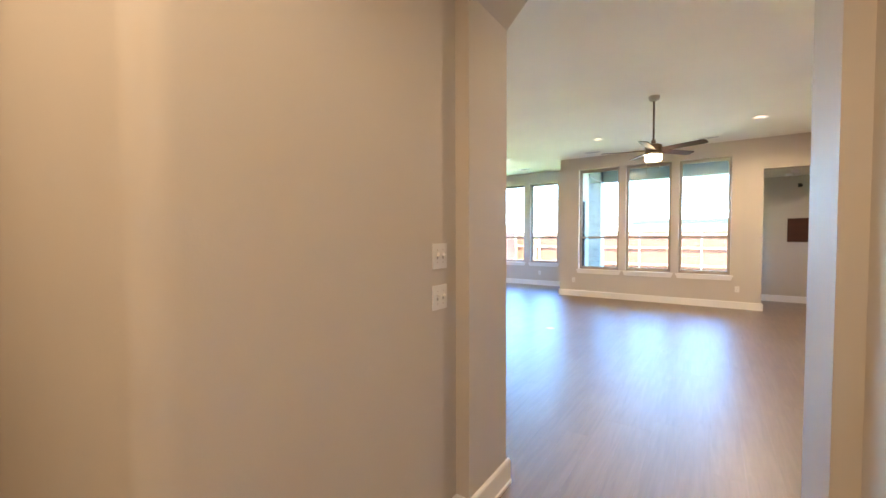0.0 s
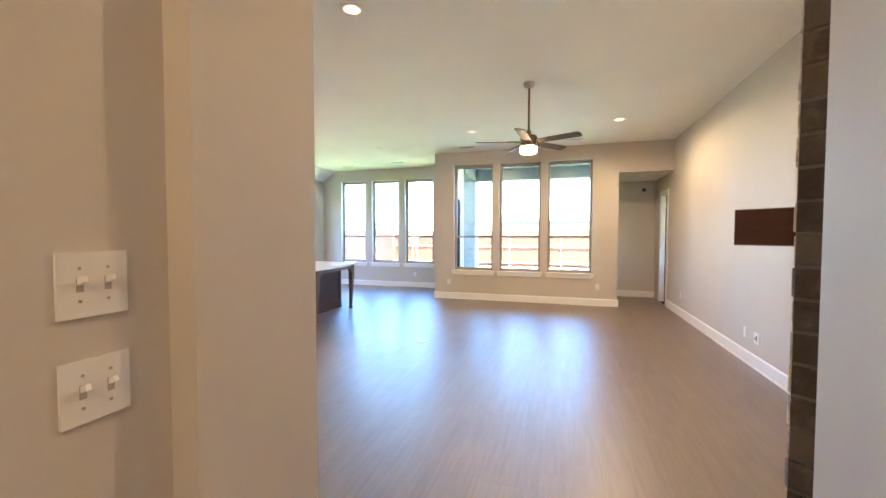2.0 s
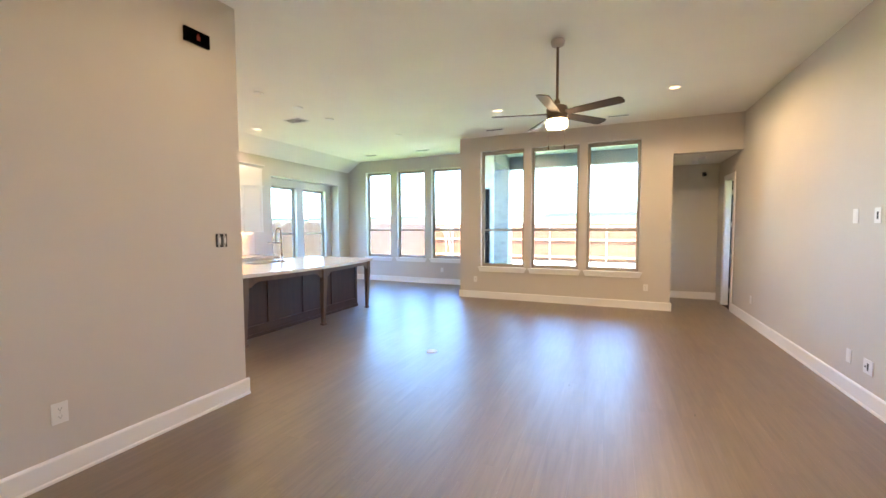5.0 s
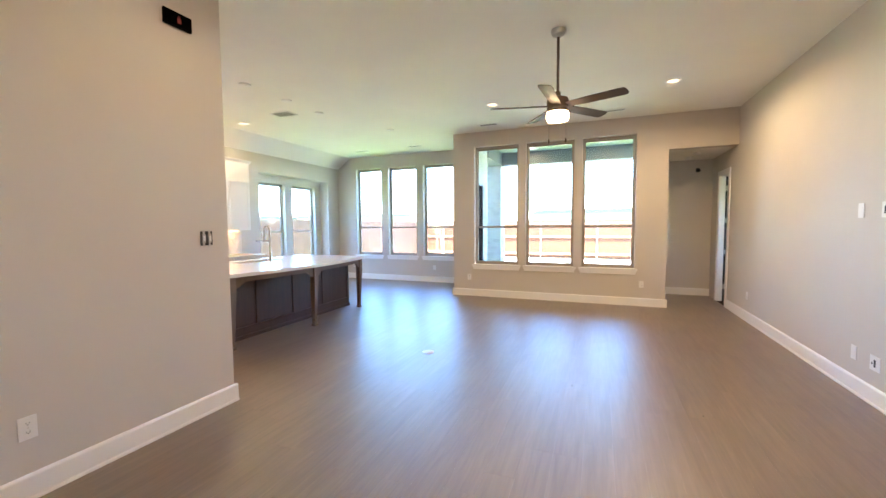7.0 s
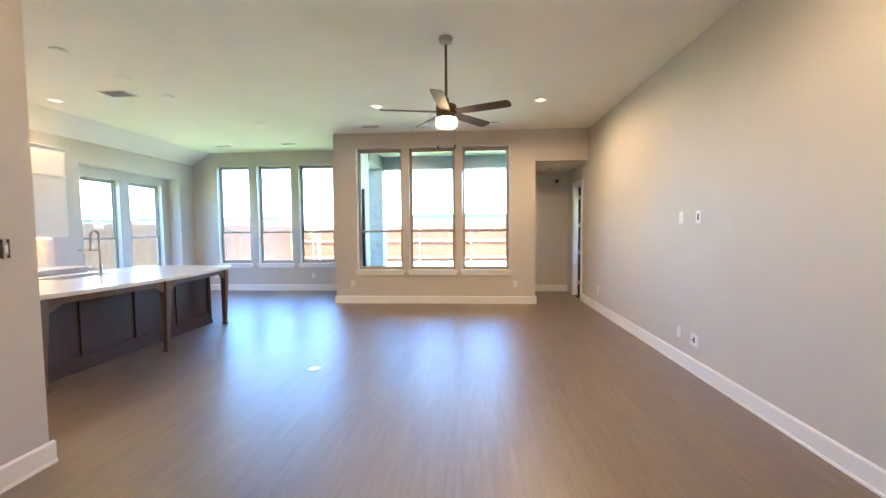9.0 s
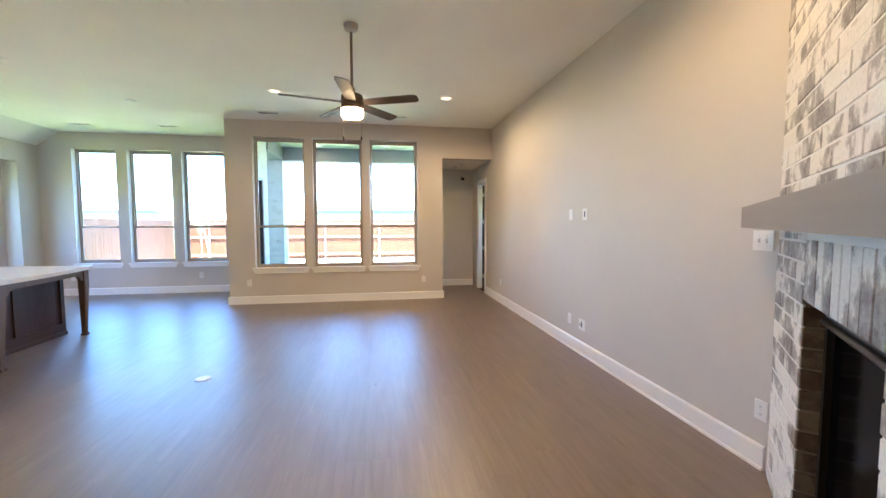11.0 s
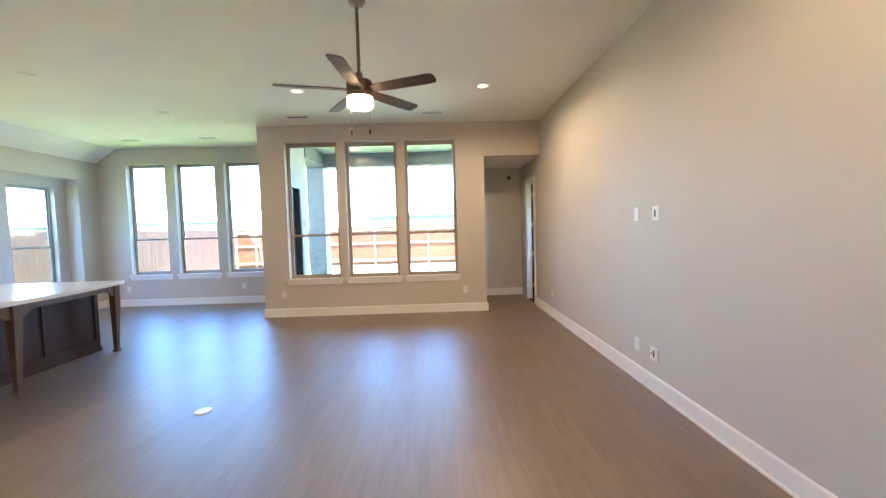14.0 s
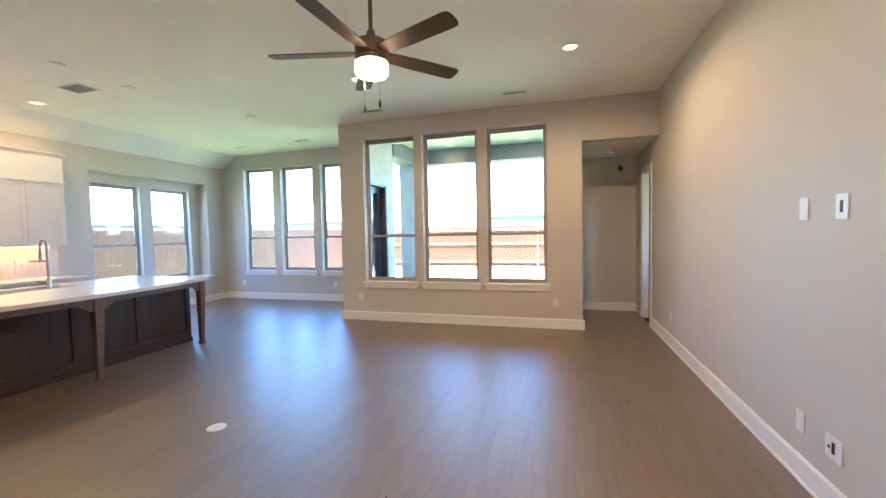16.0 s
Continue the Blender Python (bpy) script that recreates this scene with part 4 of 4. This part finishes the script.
    ya, yb, hx0, hx1, hy0, hy1 = -1.46, 1.45, -0.99, -0.60, -0.33, 0.42
    curve = [(bow(ya + (yb - ya) * i / 32) + 0.02, ya + (yb - ya) * i / 32) for i in range(33)]
    bm = prism([(hx1, ya)] + curve + [(hx1, yb)], 0, 0.042, "z")
    for b in ((back - 0.04, hx1, ya, hy0), (back - 0.04, hx1, hy1, yb), (back - 0.04, hx0, hy0, hy1)):
        box(bm, *b, 0, 0.042)
    part("slab", bm, QUARTZ, top)
    sink = thing("sink", pose(ox, oy, 0.876), "stainless undermount sink set in the island", "sink")
    part("basin", boxes((hx0 - 0.01, hx1 + 0.01, hy0 - 0.01, hy1 + 0.01, -0.22, -0.215), (hx0 - 0.012, hx0, hy0, hy1, -0.215, -0.001), (hx1, hx1 + 0.012, hy0, hy1, -0.215, -0.001),
                        (hx0, hx1, hy0 - 0.012, hy0, -0.215, -0.001), (hx0, hx1, hy1, hy1 + 0.012, -0.215, -0.001)), CHROME, sink)
    part("drain", lathe([(0, -0.2145), (0.04, -0.2145), (0.045, -0.21), (0.03, -0.212), (0, -0.213)], 24), CHROME, sink, smooth=True, m=pose((hx0 + hx1) / 2, (hy0 + hy1) / 2, 0))
    fx = thing("faucet", pose(ox - 0.555, oy + 0.10, 0.918), "chrome pull-down spring faucet on the island", "faucet")
    part("base", lathe([(0, 0.0005), (0.028, 0.0005), (0.028, 0.006), (0.021, 0.012), (0.021, 0.13), (0.014, 0.14), (0, 0.14)], 24), CHROME, fx, smooth=True)
    arc = [(0, 0, 0.13), (0, 0, 0.49)] + [(-0.055 + 0.055 * math.cos(a), 0, 0.50 + 0.065 * math.sin(a)) for a in [math.pi * i / 16 for i in range(17)]] + [(-0.112, 0, 0.44)]
    part("gooseneck", tube(arc, 0.013, 14), FAUCET, fx, smooth=True)
    part("spray_head", lathe([(0, 0.01), (0.014, 0.01), (0.019, -0.03), (0.019, -0.10), (0.022, -0.115), (0.014, -0.12), (0, -0.12)], 20), FAUCET, fx, smooth=True, m=pose(-0.112, 0, 0.44))
    part("holder_arm", tube([(0, 0, 0.325), (-0.15, 0, 0.325), (-0.30, 0, 0.322)], 0.009, 10), FAUCET, fx, smooth=True)
    part("holder_ring", lathe([(0.021, -0.012), (0.027, -0.012), (0.027, 0.012), (0.021, 0.012), (0.021, -0.012)], 20), FAUCET, fx, smooth=True, m=pose(-0.112, 0, 0.325))
    part("lever", tube([(0, 0, 0.085), (-0.06, -0.02, 0.09), (-0.13, -0.035, 0.088)], 0.009, 10), FAUCET, fx, smooth=True)


island()


# ---- kitchen wall units ----
def cabinet_door(parent, x, y0, y1, z0, z1):
    """A shaker door on a front that faces +x."""
    d = part("door", boxes((x, x + 0.012, y0, y1, z0, z1)), CABINET, parent)
    s = 0.058
    part("door_rail", boxes((x + 0.0121, x + 0.02, y0, y1, z0, z0 + s), (x + 0.0121, x + 0.02, y0, y1, z1 - s, z1), (x + 0.0121, x + 0.02, y0, y0 + s, z0 + s, z1 - s), (x + 0.0121, x + 0.02, y1 - s, y1, z0 + s, z1 - s)), CABINET, d)


def kitchen():
    front, y_end, w = -7.08, 9.785, 0.93
    top, u_end = 2.725, y_end - 0.055
    for k in range(3):
        b = u_end - k * (w + 0.003)
        a = b - w
        c = thing("upper_cabinet", pose(0, 0, 0), "white shaker upper cabinet with a plain riser panel above", "cabinet", "upper cabinets")
        part("carcass", boxes((LEFT + 0.001, front, a, b, 1.40, top)), CABINET, c)
        part("riser_panel", boxes((front + 0.001, front + 0.018, a, b, 2.37, top - 0.001)), CABINET, c)
        for i in range(2):
            p, q = a + 0.004 + i * w / 2, a + w / 2 - 0.002 + i * w / 2
            cabinet_door(c, front + 0.001, p, q, 1.404, 2.34)
    solid("crown_moulding", prism([(LEFT + 0.001, top + 0.001), (front + 0.022, top + 0.001), (front + 0.026, top + 0.014), (front + 0.058, top + 0.048), (front + 0.058, top + 0.062), (LEFT + 0.001, top + 0.062)], u_end - 3 * w - 0.006, u_end + 0.035, "y"), CABINET,
          "white crown moulding over the cabinets", "trim")
    solid("mid_moulding", soften(boxes((front + 0.0215, front + 0.036, u_end - 3 * w - 0.006, u_end + 0.012, 2.342, 2.370)), 0.003, 1), CABINET, "white moulding strip between doors and riser panels", "trim")
    for k in range(3):
        b = y_end - k * (w + 0.003)
        a = b - w
        c = thing("base_cabinet", pose(0, 0, 0), "white shaker base cabinet under the kitchen counter", "cabinet", "base cabinets")
        part("carcass", boxes((LEFT + 0.001, -6.84, a, b, 0.10, 0.875)), CABINET, c)
        part("toe_kick", boxes((LEFT + 0.001, -6.90, a, b, 0.001, 0.0995)), CABINET, c)
        for i in range(2):
            p, q = a + 0.004 + i * w / 2, a + w / 2 - 0.002 + i * w / 2
            cabinet_door(c, -6.839, p, q, 0.105, 0.68)
            cabinet_door(c, -6.839, p, q, 0.69, 0.87)
    ct = thing("kitchen_counter", pose(0, 0, 0), "white quartz counter along the kitchen wall", "countertop")
    part("slab", soften(boxes((LEFT + 0.001, -6.79, y_end - 3 * w - 0.01, y_end + 0.03, 0.876, 0.916)), 0.004, 1), QUARTZ, ct)
    bs = solid("backsplash", boxes((LEFT + 0.0005, LEFT + 0.004, y_end - 3 * w, y_end, 0.917, 1.399)), MORTAR_PALE, "white tiled kitchen backsplash", "backsplash")
    tile = mesh_of("tile", box(bmesh.new(), 0, 0.006, 0.0015, 0.1485, 0.0015, 0.0735), TILE)
    for r in range(6):
        for c in range(18):
            yy = y_end - 0.151 - c * 0.15 - (0.075 if r % 2 else 0)
            ob = new("tile", tile)
            ob.parent = bs
            ob.matrix_basis = pose(LEFT + 0.0045, yy, 0.92 + r * 0.076)
    for k in range(3):
        y = y_end - 0.47 - k * w
        u = thing("under_cabinet_light", pose(LEFT + 0.14, y, 1.399), "slim warm light strip under the cabinets", "light", "under-cabinet lights")
        part("housing", boxes((-0.02, 0.02, -0.3, 0.3, -0.014, -0.001)), TRIM, u)
        part("diffuser", boxes((-0.015, 0.015, -0.29, 0.29, -0.017, -0.0145)), STRIP, u, "glowing warm diffuser")


kitchen()


# ---- fireplace across the corner ----
def fireplace():
    ang = 48.7
    fx, fy = RIGHT, 5.80
    m = pose(fx, fy, 0, 0, 0, ang + 180)          # local x runs from the far end to the near end, y points out of the room
    fp = thing("fireplace", m, "whitewashed brick corner fireplace rising to the ceiling", "fireplace")
    L0, L1, top = 0.05, 2.15, CEIL - 0.002
    o0, o1, oz = 0.655, 1.50, 1.135

    # masonry core, open at the firebox
    depth = 0.36
    core = boxes((L0, o0 - 0.006, 0.0035, depth, 0.0, top), (o1 + 0.006, L1 - 0.010, 0.0035, depth, 0.0, top), (o0 - 0.006, o1 + 0.006, 0.0035, depth, oz + 0.006, top), (o0 - 0.006, o1 + 0.006, depth - 0.03, depth, 0, oz + 0.006))
    part("mortar_core", core, MORTAR, fp, "pale mortar behind the bricks")
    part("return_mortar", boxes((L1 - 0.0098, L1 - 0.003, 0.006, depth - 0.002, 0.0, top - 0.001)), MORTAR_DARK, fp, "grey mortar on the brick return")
    c, unit, j = 0.0925, 0.302, 0.010
    full = {}

    def brick_mesh(w, h, d, material, name="brick"):
        key = (round(w, 3), round(h, 3), round(d, 3), material.name)
        if key not in full:
            e = 0.003
            bm = bmesh.new()
            lo = [bm.verts.new(p) for p in ((0, d, 0), (w, d, 0), (w, d, h), (0, d, h))]
            mi = [bm.verts.new(p) for p in ((0, e, 0), (w, e, 0), (w, e, h), (0, e, h))]
            hi = [bm.verts.new(p) for p in ((e, 0, e), (w - e, 0, e), (w - e, 0, h - e), (e, 0, h - e))]
            for p, q in ((lo, mi), (mi, hi)):
                for i in range(4):
                    bm.faces.new((p[i], p[(i + 1) % 4], q[(i + 1) % 4], q[i]))
            bm.faces.new(hi)
            bmesh.ops.recalc_face_normals(bm, faces=bm.faces)
            full[key] = mesh_of(name, bm, material)
        return full[key]

    rng = random.Random(4)
    rows = int(top / c) + 1
    for r in range(rows):
        z0, z1 = r * c + j / 2, min((r + 1) * c - j / 2, top)
        if z1 - z0 < 0.02:
            continue
        soldier = z0 < oz + 0.272 and z1 > oz
        u = L0 - (unit / 2 if r % 2 else 0)
        while u < L1:
            a, b = max(u + j / 2, L0), min(u + unit - j / 2, L1)
            u += unit
            cuts = [(a, b)]
            if soldier or z0 < oz:
                cuts = []
                for lo, hi in ((L0, o0), (o1, L1)):
                    p, q = max(a, lo), min(b, hi)
                    if q - p > 0.02:
                        cuts.append((p, q))
            for p, q in cuts:
                if q - p < 0.02:
                    continue
                ob = new("brick", brick_mesh(q - p, z1 - z0, 0.09, BRICK))
                ob.parent = fp
                ob.matrix_basis = pose(p, rng.uniform(-0.002, 0.003), z0)
    n = 9
    pitch = (o1 - o0) / n
    for k in range(n):
        ob = new("brick", brick_mesh(pitch - j, 0.262, 0.09, BRICK))
        ob.parent = fp
        ob.matrix_basis = pose(o0 + k * pitch + j / 2, rng.uniform(-0.002, 0.002), oz + 0.002)
    # brown brick return on the near end and inside the firebox mouth
    for r in range(rows):
        z0, z1 = r * c + j / 2, min((r + 1) * c - j / 2, top)
        if z1 - z0 < 0.02:
            continue
        for p, q in (((0.008, 0.09), (0.10, 0.345)) if r % 2 else ((0.008, 0.21), (0.22, 0.345))):
            ob = new("brick", brick_mesh(q - p, z1 - z0, 0.03, BRICK_SIDE))
            ob.parent = fp
            ob.matrix_basis = pose(L1 + 0.004 + rng.uniform(0, 0.003), p, z0, 0, 0, 90)
        if z1 < oz:
            for x, rot in ((o0, 90), (o1, -90)):
                ob = new("brick", brick_mesh(0.085, z1 - z0, 0.02, BRICK_SIDE))
                ob.parent = fp
                ob.matrix_basis = pose(x + (0.008 if rot == 90 else -0.008), 0.005 if rot == 90 else 0.09, z0, 0, 0, rot)
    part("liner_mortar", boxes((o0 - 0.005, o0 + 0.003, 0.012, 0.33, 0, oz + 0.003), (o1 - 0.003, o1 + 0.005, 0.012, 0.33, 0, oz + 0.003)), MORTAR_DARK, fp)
    part("lintel", boxes((o0 + 0.004, o1 - 0.004, 0.012, 0.1, oz - 0.006, oz + 0.001)), BLACK, fp, "black steel lintel")
    ins = part("insert", boxes((o0 + 0.01, o1 - 0.01, 0.075, 0.115, oz - 0.075, oz - 0.01), (o0 + 0.01, o0 + 0.045, 0.075, 0.115, 0.03, oz - 0.075), (o1 - 0.045, o1 - 0.01, 0.075, 0.115, 0.03, oz - 0.075), (o0 + 0.01, o1 - 0.01, 0.075, 0.115, 0.0, 0.03)), BLACK, fp, "black metal firebox frame")
    part("firebox_glass", boxes((o0 + 0.045, o1 - 0.045, 0.10, 0.106, 0.03, oz - 0.075)), DARKGLASS, ins, "dark reflective glass")
    part("hood_bar", tube([(o0 + 0.02, 0.07, oz - 0.08), (o1 - 0.02, 0.07, oz - 0.08)], 0.016, 14), BLACK, ins, "rounded black hood", True)
    shelf = part("mantel", soften(boxes((0.055, 2.088, -0.17, -0.0035, 1.443, 1.560)), 0.003, 1), MANTEL, fp, "thick greige-stained wooden mantel beam")
    part("mantel_end", boxes((2.0882, 2.090, -0.167, -0.006, 1.446, 1.557)), MANTELEND, shelf, "dark reddish end face of the mantel")


fireplace()


# ---- floor planks ----
def plank_floor():
    fl = solid("floor", boxes((LEFT, RIGHT, FRONT, NOOK, -0.0119, -0.0105), (-3.2, RIGHT, 0.2, FRONT, -0.0119, -0.0105)), UNDER, "brown wood-look planks laid lengthwise, satin finish", "floor")
    rng = random.Random(11)
    W, LEN = 0.18, 1.22
    shared = {}

    def plank(w, ln):
        e = 0.0001
        v = [(0, 0, -0.0104), (w, 0, -0.0104), (w, ln, -0.0104), (0, ln, -0.0104), (0, 0, -e), (w, 0, -e), (w, ln, -e), (0, ln, -e), (e, e, 0), (w - e, e, 0), (w - e, ln - e, 0), (e, ln - e, 0)]
        f = [(0, 1, 5, 4), (1, 2, 6, 5), (2, 3, 7, 6), (3, 0, 4, 7), (4, 5, 9, 8), (5, 6, 10, 9), (6, 7, 11, 10), (7, 4, 8, 11), (8, 9, 10, 11)]
        return v, f

    rest_v, rest_f = [], []
    cols = int((RIGHT - LEFT) / W) + 1
    made = 0
    for i in range(cols):
        x0 = LEFT + i * W
        x1 = min(x0 + W - 0.0003, RIGHT)
        if x1 - x0 < 0.01:
            continue
        start = FRONT - 0.0 if x1 < -3.2 else 0.2
        y = start - rng.uniform(0, LEN)
        while y < NOOK:
            a, b = max(y, start), min(y + LEN - 0.0003, NOOK)
            y += LEN
            if b - a < 0.01:
                continue
            near = -3.35 < x0 and b > 4.2 and a < 11.4 and made < 290
            v, f = plank(x1 - x0, b - a)
            if near:
                key = (round(x1 - x0, 3), round(b - a, 3))
                if key not in shared:
                    me = bpy.data.meshes.new("plank")
                    me.from_pydata(v, [], f)
                    me.materials.append(FLOOR)
                    shared[key] = me
                ob = new("plank", shared[key])
                ob.parent = fl
                ob.matrix_basis = pose(x0, a, 0)
                made += 1
            else:
                k = len(rest_v)
                rest_v.extend((p[0] + x0, p[1] + a, p[2]) for p in v)
                rest_f.extend(tuple(q + k for q in g) for g in f)
    me = bpy.data.meshes.new("far_planks")
    me.from_pydata(rest_v, [], rest_f)
    me.materials.append(FLOOR)
    ob = new("far_planks", me)
    ob.parent = fl
    tagged(ob, kind="stuff")


plank_floor()
